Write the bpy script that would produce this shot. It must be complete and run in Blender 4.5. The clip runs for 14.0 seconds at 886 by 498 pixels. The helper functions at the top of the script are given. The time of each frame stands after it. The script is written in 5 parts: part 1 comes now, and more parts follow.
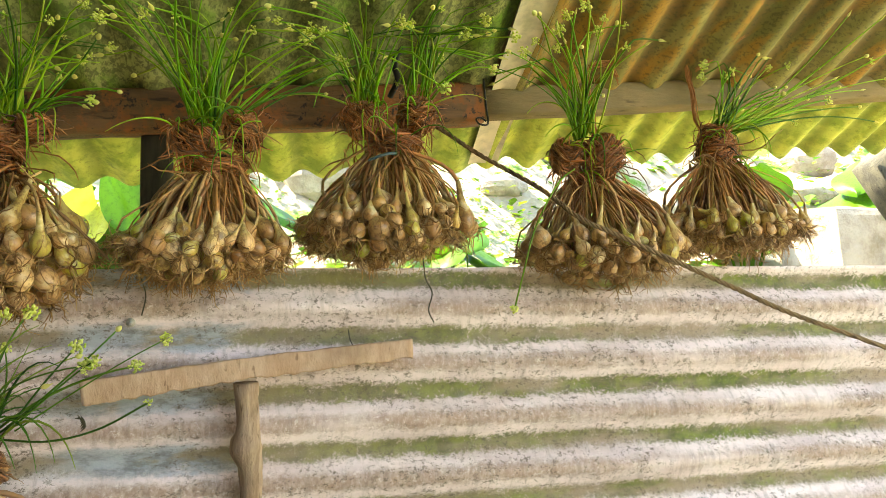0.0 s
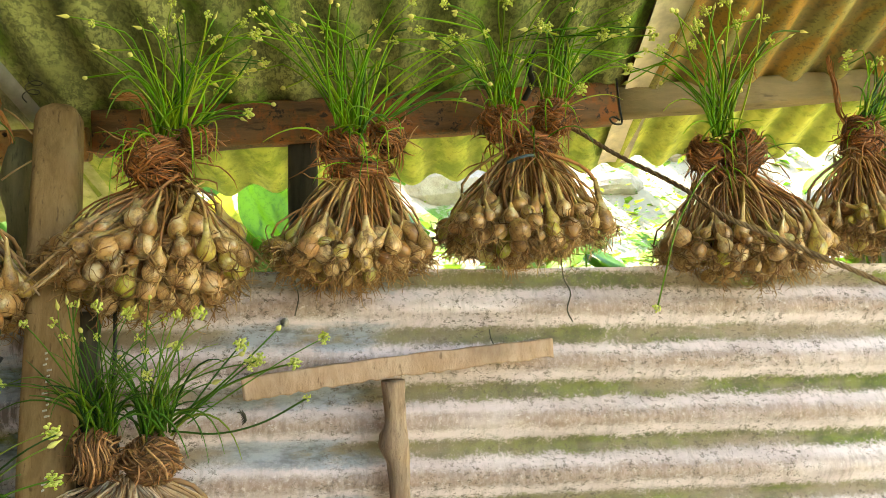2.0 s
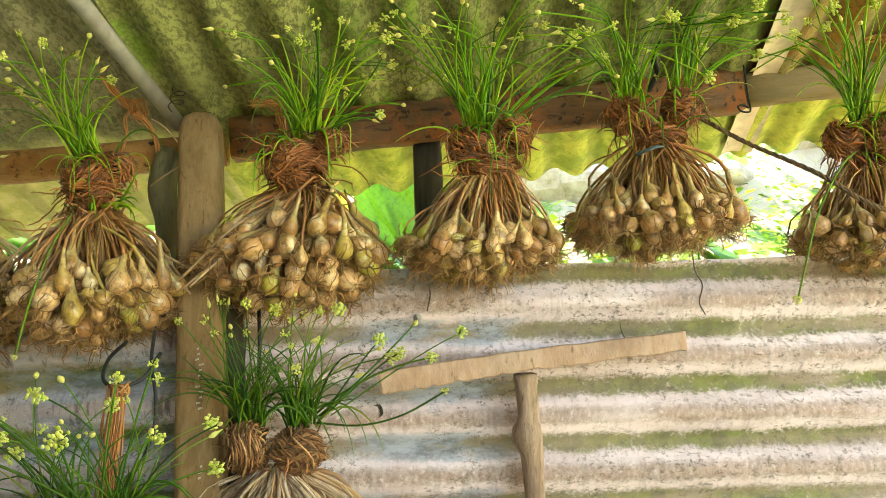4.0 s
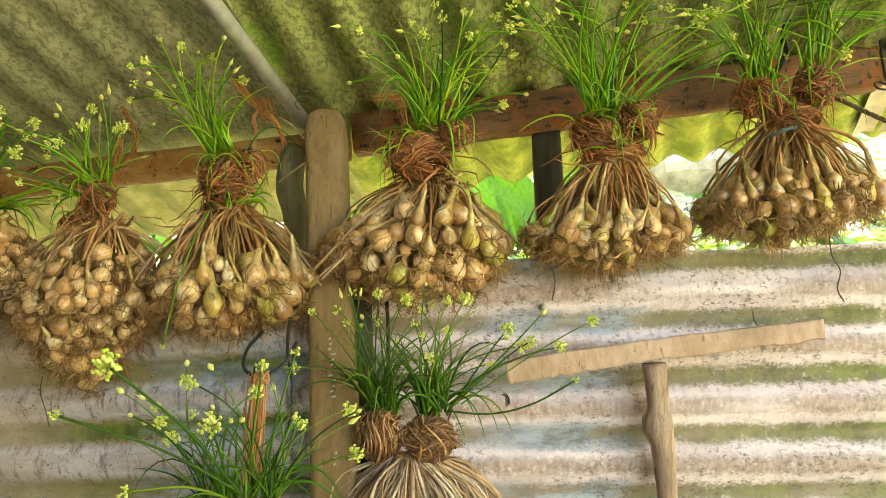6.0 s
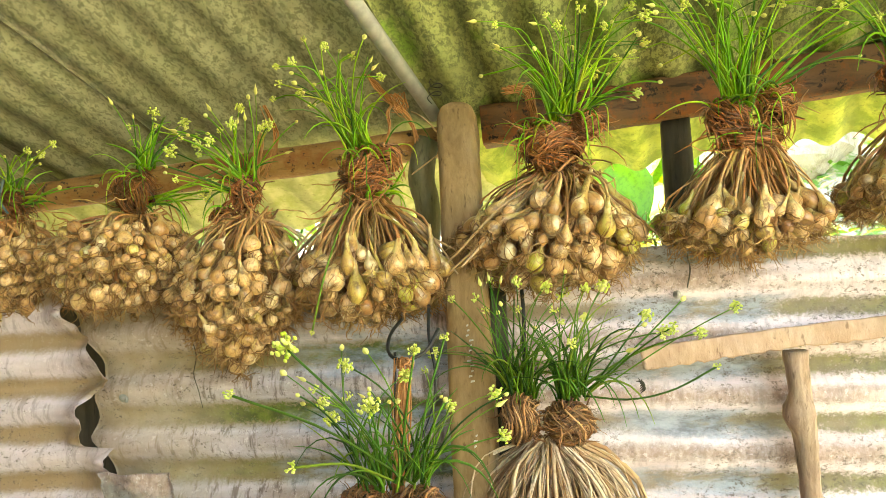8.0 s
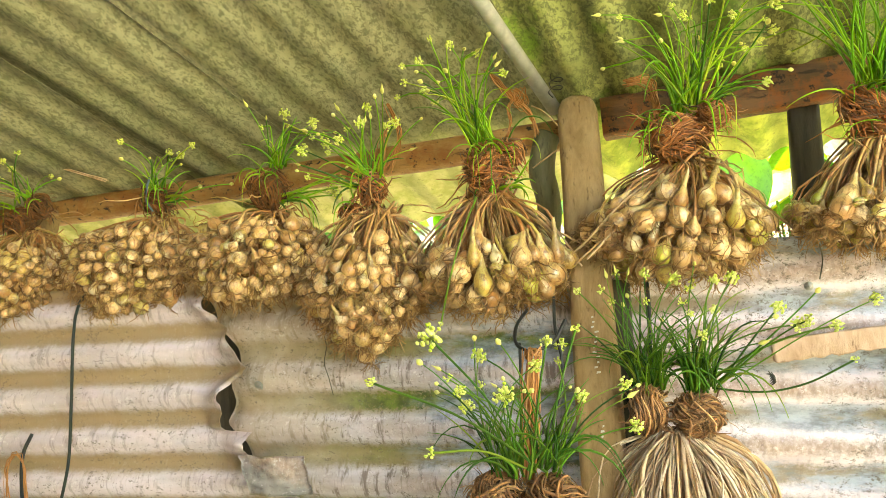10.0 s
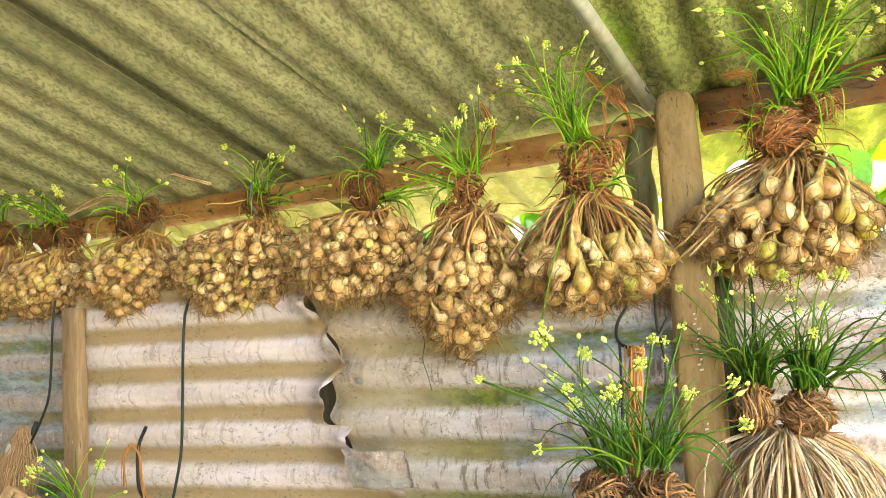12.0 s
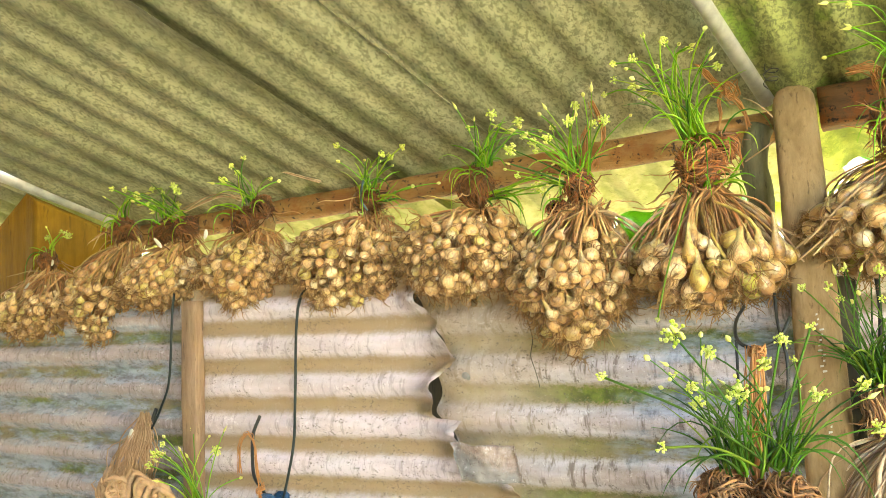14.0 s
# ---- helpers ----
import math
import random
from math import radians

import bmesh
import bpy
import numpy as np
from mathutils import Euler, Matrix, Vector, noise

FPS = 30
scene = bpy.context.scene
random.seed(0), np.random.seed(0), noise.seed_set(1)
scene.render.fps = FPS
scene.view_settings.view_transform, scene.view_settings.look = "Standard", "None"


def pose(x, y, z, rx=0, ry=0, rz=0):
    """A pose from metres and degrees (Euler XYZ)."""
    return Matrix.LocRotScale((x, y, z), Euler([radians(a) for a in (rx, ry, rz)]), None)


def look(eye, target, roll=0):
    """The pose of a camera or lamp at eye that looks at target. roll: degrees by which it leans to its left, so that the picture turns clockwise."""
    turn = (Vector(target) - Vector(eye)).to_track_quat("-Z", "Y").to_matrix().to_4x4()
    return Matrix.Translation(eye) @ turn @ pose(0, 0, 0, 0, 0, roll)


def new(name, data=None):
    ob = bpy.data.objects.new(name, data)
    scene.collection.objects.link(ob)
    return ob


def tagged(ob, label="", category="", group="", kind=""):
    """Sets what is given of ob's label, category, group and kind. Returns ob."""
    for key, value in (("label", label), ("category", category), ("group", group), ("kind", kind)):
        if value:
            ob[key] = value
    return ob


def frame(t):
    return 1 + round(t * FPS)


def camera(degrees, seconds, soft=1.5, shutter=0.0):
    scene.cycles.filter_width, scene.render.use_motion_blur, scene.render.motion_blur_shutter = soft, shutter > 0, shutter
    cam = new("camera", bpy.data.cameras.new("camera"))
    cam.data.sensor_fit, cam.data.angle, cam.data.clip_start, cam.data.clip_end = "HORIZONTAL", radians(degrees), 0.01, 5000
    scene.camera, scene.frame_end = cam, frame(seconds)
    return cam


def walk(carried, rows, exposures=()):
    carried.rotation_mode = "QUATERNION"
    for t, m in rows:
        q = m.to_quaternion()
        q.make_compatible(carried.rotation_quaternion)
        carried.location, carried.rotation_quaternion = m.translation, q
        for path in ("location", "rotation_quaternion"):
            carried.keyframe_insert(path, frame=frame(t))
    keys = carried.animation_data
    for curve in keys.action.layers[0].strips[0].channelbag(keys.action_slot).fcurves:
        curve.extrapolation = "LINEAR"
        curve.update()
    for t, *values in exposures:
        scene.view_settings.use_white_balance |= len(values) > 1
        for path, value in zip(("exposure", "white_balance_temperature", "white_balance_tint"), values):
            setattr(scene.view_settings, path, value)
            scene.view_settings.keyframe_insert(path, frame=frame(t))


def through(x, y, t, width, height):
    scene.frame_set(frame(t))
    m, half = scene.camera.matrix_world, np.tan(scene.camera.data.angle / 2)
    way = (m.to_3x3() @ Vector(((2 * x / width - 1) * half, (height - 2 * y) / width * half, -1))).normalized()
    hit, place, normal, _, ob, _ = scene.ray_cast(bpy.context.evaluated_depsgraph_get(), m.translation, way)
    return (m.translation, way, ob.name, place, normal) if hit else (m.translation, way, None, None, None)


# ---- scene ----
cam = camera(56.1, 14.0, soft=0.6)
PATH = [
    (0, (-0.045, -0.116, 1.548), (0.507, 1.798, 1.718), -2.0),
    (0.5, (-0.056, -0.117, 1.549), (0.45, 1.81, 1.721), -2.1),
    (1, (-0.068, -0.118, 1.551), (0.381, 1.823, 1.721), -2.0),
    (1.5, (-0.079, -0.123, 1.549), (0.297, 1.834, 1.725), -2.0),
    (2, (-0.092, -0.125, 1.548), (0.213, 1.844, 1.729), -2.1),
    (2.5, (-0.104, -0.128, 1.55), (0.137, 1.85, 1.728), -2.1),
    (3, (-0.117, -0.13, 1.549), (0.072, 1.853, 1.731), -2.3),
    (5.5, (-0.167, -0.133, 1.543), (-0.259, 1.856, 1.727), -2.8),
    (6, (-0.179, -0.135, 1.542), (-0.323, 1.851, 1.723), -2.9),
    (6.5, (-0.191, -0.142, 1.541), (-0.386, 1.841, 1.719), -2.9),
    (7, (-0.206, -0.149, 1.54), (-0.454, 1.827, 1.717), -2.9),
    (7.5, (-0.22, -0.158, 1.54), (-0.521, 1.812, 1.713), -2.9),
    (8, (-0.233, -0.167, 1.539), (-0.594, 1.792, 1.711), -2.9),
    (8.5, (-0.244, -0.175, 1.539), (-0.664, 1.773, 1.707), -2.8),
    (11, (-0.278, -0.213, 1.545), (-0.95, 1.664, 1.703), -3.0),
    (11.5, (-0.285, -0.219, 1.547), (-0.995, 1.645, 1.702), -3.1),
    (12, (-0.294, -0.226, 1.548), (-1.043, 1.622, 1.705), -3.0),
    (12.5, (-0.304, -0.233, 1.548), (-1.09, 1.599, 1.707), -2.9),
    (13, (-0.313, -0.241, 1.548), (-1.143, 1.572, 1.709), -2.6),
    (13.5, (-0.325, -0.25, 1.548), (-1.196, 1.543, 1.709), -2.4),
    (14, (-0.334, -0.259, 1.548), (-1.251, 1.511, 1.708), -2.2),
]
walk(cam, [(t, look(eye, target, roll)) for t, eye, target, roll in PATH], [(0.0, 3.24, 7750, 5), (3.0, 3.53, 7850, 4), (5.5, 3.76, 8050, 3), (7.0, 3.89, 8150, 3), (8.5, 4.35, 8150, 5), (11.0, 4.41, 7950, 5), (13.0, 4.69, 7450, 9), (14.0, 4.69, 7450, 9)])

# ---- world, sun ----
SUN_TRAVEL = Vector((0.30, -0.22, -0.52)).normalized()
world = bpy.data.worlds.new("world")
scene.world = world
world.use_nodes = True
wn = world.node_tree
sky = wn.nodes.new("ShaderNodeTexSky")
sky.sky_type = "NISHITA"
sky.sun_disc = False
sky.sun_elevation = math.asin(-SUN_TRAVEL.z)
sky.sun_rotation = math.atan2(-SUN_TRAVEL.x, -SUN_TRAVEL.y)
back = wn.nodes["Background"]
back.inputs["Strength"].default_value = 0.15
wn.links.new(sky.outputs[0], back.inputs["Color"])
sun_data = bpy.data.lights.new("sun", "SUN")
sun_data.energy = 5.0
sun_data.angle = radians(0.5)
sun_data.color = (1.0, 0.93, 0.8)
sun = new("sun", sun_data)
sun.matrix_basis = look((0, 0, 6), Vector((0, 0, 6)) + SUN_TRAVEL)


# ---- materials ----
class Mat:
    """A node material under construction, round one Principled shader."""

    def __init__(self, name, rough=0.7, metal=0.0, spec=0.4):
        self.m = bpy.data.materials.new(name)
        self.m.use_nodes = True
        self.t = self.m.node_tree
        self.b = self.t.nodes["Principled BSDF"]
        self.b.inputs["Roughness"].default_value = rough
        self.b.inputs["Metallic"].default_value = metal
        self.b.inputs["Specular IOR Level"].default_value = spec

    def put(self, socket, value):
        if hasattr(value, "is_output"):
            self.t.links.new(value, socket)
        elif isinstance(value, tuple) and len(value) == 3 and socket.type == "RGBA":
            socket.default_value = (*value, 1.0)
        else:
            socket.default_value = value

    def node(self, kind, props=None, **sockets):
        n = self.t.nodes.new(kind)
        for key, value in (props or {}).items():
            setattr(n, key, value)
        for key, value in sockets.items():
            self.put(n.inputs[int(key[1:])] if key[0] == "i" and key[1:].isdigit() else n.inputs[key.replace("_", " ")], value)
        return n

    def coords(self, scale=(1, 1, 1), world_space=True):
        src = self.node("ShaderNodeNewGeometry").outputs["Position"] if world_space else self.node("ShaderNodeTexCoord").outputs["Object"]
        return self.node("ShaderNodeMapping", Vector=src, Scale=scale).outputs[0]

    def noise(self, scale, detail=4.0, rough=0.6, at=None, warp=0.0):
        return self.node("ShaderNodeTexNoise", Vector=at or self.coords(), Scale=scale, Detail=detail, Roughness=rough, Distortion=warp).outputs["Fac"]

    def step(self, value, low, high):
        return self.node("ShaderNodeMapRange", {"interpolation_type": "SMOOTHSTEP"}, Value=value, From_Min=low, From_Max=high).outputs[0]

    def math(self, op, a, b=0.0):
        return self.node("ShaderNodeMath", {"operation": op}, i0=a, i1=b).outputs[0]

    def mix(self, fac, a, b, blend="MIX"):
        n = self.node("ShaderNodeMix", {"data_type": "RGBA", "blend_type": blend})
        self.put(n.inputs[0], fac)
        self.put(n.inputs[6], a)
        self.put(n.inputs[7], b)
        return n.outputs[2]

    def island(self):
        return self.node("ShaderNodeNewGeometry").outputs["Random Per Island"]

    def each(self):
        return self.node("ShaderNodeObjectInfo").outputs["Random"]

    def ramp(self, fac, *stops):
        n = self.node("ShaderNodeValToRGB", Fac=fac)
        e = n.color_ramp.elements
        while len(e) < len(stops):
            e.new(0.5)
        for k, (p, c) in enumerate(stops):
            e[k].position, e[k].color = p, (*c, 1)
        return n.outputs[0]

    def done(self, colour, bump=None, strength=0.3, depth=0.002, rough=None):
        self.put(self.b.inputs["Base Color"], colour)
        if rough is not None:
            self.put(self.b.inputs["Roughness"], rough)
        if bump is not None:
            n = self.node("ShaderNodeBump", Strength=strength, Distance=depth, Height=bump)
            self.t.links.new(n.outputs[0], self.b.inputs["Normal"])
        return self.m


PITCH = 0.0745


def wall_metal(name, z0, slope, moss, pale, tone, pitch=PITCH, silt_shade=(0.29, 0.215, 0.135), thick=0.75, crest=0.85, grown=(-9.0, -8.0), bed=(0.30, 1.0), drips=0.4, soiled=None, bare=None, pits=0.555):
    """Weathered zinc: pale oxide, brown dirt on ridges, troughs darkened for silt and corrugation shade, painted bluish
    shade, ragged moss, drips and dark pits.
    """
    k = Mat(name, 0.6, 0.05, 0.3)
    xyz = k.node("ShaderNodeSeparateXYZ", Vector=k.node("ShaderNodeNewGeometry").outputs["Position"])
    z = k.math("SUBTRACT", k.math("ADD", xyz.outputs[2], k.math("MULTIPLY", xyz.outputs[0], slope)), z0)
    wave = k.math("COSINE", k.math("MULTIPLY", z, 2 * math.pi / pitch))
    mid, fine = k.noise(22, 5, 0.65, k.coords((1, 1, 1.6))), k.noise(190, 4, 0.75)
    drip = k.noise(42, 4, 0.65, k.coords((2.4, 1, 0.35)))
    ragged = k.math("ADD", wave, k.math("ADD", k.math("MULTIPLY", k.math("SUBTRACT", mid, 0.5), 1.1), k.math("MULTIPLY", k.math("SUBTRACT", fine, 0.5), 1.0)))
    base = k.mix(k.step(k.noise(5, 5, 0.65, k.coords((1, 1, 4))), 0.35, 0.66), pale, tone)
    ridge = k.math("MULTIPLY", k.step(ragged, -0.25, -1.0), k.step(k.noise(7, 4, 0.6, k.coords((0.6, 1, 2))), 0.25, 0.55))
    base = k.mix(k.math("MULTIPLY", ridge, crest), base, k.mix(k.step(k.noise(150, 4, 0.75, k.coords((1, 1, 0.6))), 0.4, 0.62), (0.32, 0.22, 0.185), (0.45, 0.345, 0.31)))
    base = k.mix(k.math("MULTIPLY", k.step(drip, 0.50, 0.66), drips * 0.9), base, (0.17, 0.13, 0.115))
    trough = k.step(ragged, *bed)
    # silt colour also darkens the troughs in place of corrugation shading
    base = k.mix(k.math("MULTIPLY", trough, thick), base, silt_shade)
    patch = k.step(k.noise(2.6, 5, 0.65, k.coords((1, 1, 3.5))), moss, moss + 0.2)
    patch = k.math("MULTIPLY", patch, k.node("ShaderNodeMapRange", Value=xyz.outputs[0], From_Min=grown[0], From_Max=grown[1], To_Min=0.12, To_Max=1.0).outputs[0])
    green = k.math("MULTIPLY", k.step(k.math("ADD", ragged, k.math("MULTIPLY", k.math("SUBTRACT", fine, 0.5), 1.5)), 0.42, 0.80), patch)
    base = k.mix(k.math("MULTIPLY", green, 0.9), base, k.mix(k.step(k.noise(45, 4), 0.35, 0.65), (0.045, 0.075, 0.008), (0.15, 0.195, 0.02)))
    if soiled:
        run = k.math("ADD", xyz.outputs[0], k.math("MULTIPLY", k.math("SUBTRACT", k.noise(6, 4), 0.5), 0.25))
        base = k.mix(k.math("MULTIPLY", k.step(run, soiled[1], soiled[0]), 0.7), base, k.mix(k.step(k.noise(30, 4), 0.35, 0.65), (0.38, 0.29, 0.20), (0.50, 0.395, 0.30)))
    # bluish sky-filled shade near plank and posts, put into the colour
    if bare:
        run = k.math("ADD", xyz.outputs[0], k.math("MULTIPLY", k.math("SUBTRACT", k.noise(7, 4, 0.6, k.coords((1, 1, 2.5))), 0.5), 0.35))
        blue_shade = k.math("MULTIPLY", k.step(run, bare[0], bare[0] + 0.10), k.step(run, bare[1], bare[1] - 0.06))
        blue_shade = k.math("MULTIPLY", blue_shade, k.math("MULTIPLY", k.step(ragged, bare[2], bare[2] + 0.6), k.step(k.noise(11, 5, 0.7, k.coords((0.8, 1, 2.5))), 0.38, 0.56)))
        base = k.mix(k.math("MULTIPLY", blue_shade, 0.7), base, k.mix(k.step(k.noise(24, 4, 0.7, k.coords((1, 1, 3))), 0.4, 0.65), (0.36, 0.42, 0.53), (0.14, 0.175, 0.225)))
    fleck = k.step(k.noise(95, 5, 0.8), 0.57, 0.64)
    base = k.mix(k.math("MULTIPLY", k.math("MULTIPLY", fleck, k.math("SUBTRACT", 1.0, k.math("MULTIPLY", trough, 0.8))), 0.38), base, (0.84, 0.78, 0.77))
    pit = k.math("MULTIPLY", k.step(k.noise(110, 5, 0.85, k.coords((1, 1, 1.4))), pits, pits + 0.065), k.step(k.noise(9, 4), 0.35, 0.57))
    base = k.mix(k.math("MULTIPLY", pit, 0.85), base, (0.11, 0.085, 0.065))
    k.put(k.b.inputs["Metallic"], k.math("SUBTRACT", 0.08, k.math("MULTIPLY", trough, 0.07)))
    return k.done(base, k.math("ADD", fine, mid), 0.4, 0.0015, k.node("ShaderNodeMapRange", Value=mid, To_Min=0.45, To_Max=0.8).outputs[0])


# bare gives the x range of the painted bluish shade
ZINC_RIGHT = wall_metal("weathered_zinc", 1.535, 0.025, 0.36, (0.84, 0.73, 0.76), (0.60, 0.50, 0.52), grown=(-0.15, 0.4), silt_shade=(0.215, 0.155, 0.09), thick=0.85, crest=0.95, drips=0.32, bed=(0.15, 0.95), bare=(-0.26, 0.03, -0.25), pits=0.535)
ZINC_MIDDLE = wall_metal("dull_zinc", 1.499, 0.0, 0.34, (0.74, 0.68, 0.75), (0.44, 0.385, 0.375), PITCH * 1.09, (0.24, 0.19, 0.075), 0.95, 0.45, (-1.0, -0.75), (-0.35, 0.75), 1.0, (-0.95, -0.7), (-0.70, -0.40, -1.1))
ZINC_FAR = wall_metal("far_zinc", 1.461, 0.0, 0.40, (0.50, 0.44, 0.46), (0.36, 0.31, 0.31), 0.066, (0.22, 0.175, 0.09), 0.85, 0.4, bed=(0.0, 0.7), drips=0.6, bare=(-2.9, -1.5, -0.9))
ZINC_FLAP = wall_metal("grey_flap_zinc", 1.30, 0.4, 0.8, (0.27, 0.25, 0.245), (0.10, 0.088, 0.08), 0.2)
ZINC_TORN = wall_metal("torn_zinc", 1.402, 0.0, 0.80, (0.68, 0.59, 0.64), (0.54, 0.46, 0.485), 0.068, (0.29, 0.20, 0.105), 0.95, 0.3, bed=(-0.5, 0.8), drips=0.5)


def rib_dirt_shade(k, skew):
    """Dirt along the ribs of a roof sheet, darkened further as painted rib shading."""
    xyz = k.node("ShaderNodeSeparateXYZ", Vector=k.node("ShaderNodeNewGeometry").outputs["Position"])
    w = k.math("SUBTRACT", xyz.outputs[0], k.math("MULTIPLY", k.math("SUBTRACT", xyz.outputs[1], 1.0), skew))
    wave = k.math("COSINE", k.math("MULTIPLY", k.math("ADD", w, k.math("MULTIPLY", k.math("SUBTRACT", k.noise(14, 4), 0.5), 0.016)), 2 * math.pi / 0.0765))
    return k.step(k.math("ADD", wave, k.math("MULTIPLY", k.math("SUBTRACT", k.noise(5, 4), 0.5), 1.6)), 0.25, 1.0)


def eaves(k, base, light=(0.56, 0.62, 0.10), deep=(0.27, 0.37, 0.04)):
    """Yellow-green sheet ends past the wall: algae tint brightened in place of bounced daylight."""
    y = k.node("ShaderNodeSeparateXYZ", Vector=k.node("ShaderNodeNewGeometry").outputs["Position"]).outputs[1]
    lit_end = k.step(k.math("ADD", y, k.math("MULTIPLY", k.math("SUBTRACT", k.noise(9, 4), 0.5), 0.06)), 1.05, 1.13)
    tint = k.mix(k.step(k.noise(28, 4, 0.65), 0.38, 0.62), light, deep)
    tint = k.mix(k.math("MULTIPLY", rib_dirt_shade(k, 0.1), 0.5), tint, tuple(0.4 * v for v in deep))
    spots = k.step(k.noise(70, 5, 0.75), 0.56, 0.64)
    tint = k.mix(k.math("MULTIPLY", spots, 0.45), tint, tuple(0.35 * v for v in deep))
    return k.mix(k.math("MULTIPLY", lit_end, 0.8), base, tint)


def roof_metal(name, pale, mid, dark, moss_level, fleck, skew, ribs, algae_glow=((0.56, 0.62, 0.10), (0.27, 0.37, 0.04))):
    """Roof sheet seen from beneath: mottled spangle with lichen, moss and dark streaks that follow the ribs."""
    k = Mat(name, 0.6, 0.1, 0.35)
    run = k.node("ShaderNodeMapping", Vector=k.node("ShaderNodeNewGeometry").outputs["Position"], Rotation=(0, 0, radians(12)), Scale=(1, 0.45, 1)).outputs[0]
    base = k.mix(k.step(k.noise(5, 5, 0.6, run), 0.3, 0.7), pale, mid)
    blot = k.step(k.noise(165, 5, 0.75, run, 0.4), fleck, fleck + 0.06)
    base = k.mix(k.math("MULTIPLY", k.math("MULTIPLY", blot, k.step(k.noise(8, 4), 0.2, 0.45)), 0.7), base, dark)
    base = k.mix(k.math("MULTIPLY", k.step(k.noise(75, 6, 0.8, run, 0.3), 0.50, 0.56), 0.45), base, dark)
    moss = k.step(k.noise(9, 6, 0.7, run), moss_level, moss_level + 0.12)
    base = k.mix(moss, base, k.mix(k.noise(50, 4, 0.7), (0.09, 0.18, 0.025), (0.31, 0.49, 0.07)))
    base = k.mix(k.math("MULTIPLY", k.math("MULTIPLY", blot, moss), 0.5), base, dark)
    long = k.node("ShaderNodeMapping", Vector=k.node("ShaderNodeNewGeometry").outputs["Position"], Rotation=(0, 0, radians(12)), Scale=(1, 0.07, 1)).outputs[0]
    base = k.mix(k.math("MULTIPLY", k.step(k.noise(26, 3, 0.5, long), 0.56, 0.7), 0.42), base, dark)
    dark_patch = k.step(k.noise(1.5, 4, 0.6, run), 0.46, 0.64)
    base = k.mix(k.math("MULTIPLY", dark_patch, 0.5), base, tuple(0.45 * a + 0.55 * b for a, b in zip(mid, dark)))
    base = k.mix(k.math("MULTIPLY", rib_dirt_shade(k, skew), ribs), base, dark)
    base = eaves(k, base, *algae_glow)
    return k.done(base, k.noise(110, 4, 0.7), 0.2, 0.0015)


ROOF_LEFT = roof_metal("grey_roof_zinc", (0.375, 0.365, 0.23), (0.265, 0.262, 0.155), (0.11, 0.113, 0.058), 0.70, 0.50, 0.265, 0.10, ((0.62, 0.62, 0.27), (0.42, 0.46, 0.13)))
ROOF_MOSSY = roof_metal("mossy_roof_zinc", (0.42, 0.445, 0.17), (0.255, 0.28, 0.10), (0.06, 0.07, 0.028), 0.53, 0.49, 0.14, 0.3)


def rusty_roof():
    k = Mat("rust_streaked_roof_zinc", 0.6, 0.1, 0.35)
    long = k.node("ShaderNodeMapping", Vector=k.node("ShaderNodeNewGeometry").outputs["Position"], Rotation=(0, 0, radians(5)), Scale=(1, 0.12, 1)).outputs[0]
    base = k.mix(k.step(k.noise(6, 4), 0.35, 0.65), (0.34, 0.29, 0.10), (0.20, 0.18, 0.055))
    base = k.mix(k.math("MULTIPLY", k.step(k.noise(24, 4, 0.6, long), 0.45, 0.6), 0.85), base, (0.40, 0.20, 0.033))
    base = k.mix(k.math("MULTIPLY", rib_dirt_shade(k, 0.06), 0.75), base, (0.14, 0.085, 0.03))
    base = k.mix(k.step(k.noise(14, 5, 0.7), 0.58, 0.72), base, (0.16, 0.18, 0.06))
    base = k.mix(k.math("MULTIPLY", k.step(k.noise(150, 5, 0.75), 0.52, 0.58), 0.55), base, (0.075, 0.07, 0.03))
    base = eaves(k, base)
    return k.done(base, k.noise(100, 4), 0.2, 0.0015)


ROOF_RUSTY = rusty_roof()


def wood(name, a, b, dark, grain=(1, 1, 1), scale=30, rust=None, rough=0.75):
    k = Mat(name, rough, 0, 0.3)
    at = k.coords(grain)
    base = k.mix(k.step(k.noise(scale, 6, 0.65, at, 0.4), 0.32, 0.68), a, b)
    base = k.mix(k.math("MULTIPLY", k.step(k.noise(scale * 2.6, 4, 0.6, at), 0.58, 0.72), 0.8), base, dark)
    base = k.mix(k.math("MULTIPLY", k.step(k.noise(9, 5), 0.5, 0.75), 0.55), base, dark)
    if rust:
        base = k.mix(k.math("MULTIPLY", k.step(k.noise(14, 6, 0.75), 0.46, 0.58), 0.85), base, rust)
        base = k.mix(k.step(k.noise(75, 5, 0.7), 0.57, 0.64), base, (0.03, 0.018, 0.012))
    return k.done(base, k.noise(scale * 2, 6, 0.7, at), 0.8, 0.003)


BEAM_WOOD = wood("stained_beam_wood", (0.075, 0.04, 0.018), (0.17, 0.085, 0.034), (0.022, 0.014, 0.008), (0.2, 1, 1), 34, (0.25, 0.08, 0.018), 0.6)
BEAM_LEFT = wood("yellow_brown_pole", (0.25, 0.13, 0.042), (0.38, 0.21, 0.075), (0.07, 0.036, 0.015), (0.2, 1, 1), 30, (0.25, 0.10, 0.026), 0.5)
BEAM_GREY = wood("grey_beam_wood", (0.18, 0.14, 0.066), (0.26, 0.185, 0.088), (0.08, 0.06, 0.03), (0.2, 1, 1), 34)
POST_WOOD = wood("weathered_post_wood", (0.22, 0.135, 0.057), (0.33, 0.215, 0.10), (0.10, 0.058, 0.025), (1, 1, 0.22), 60)
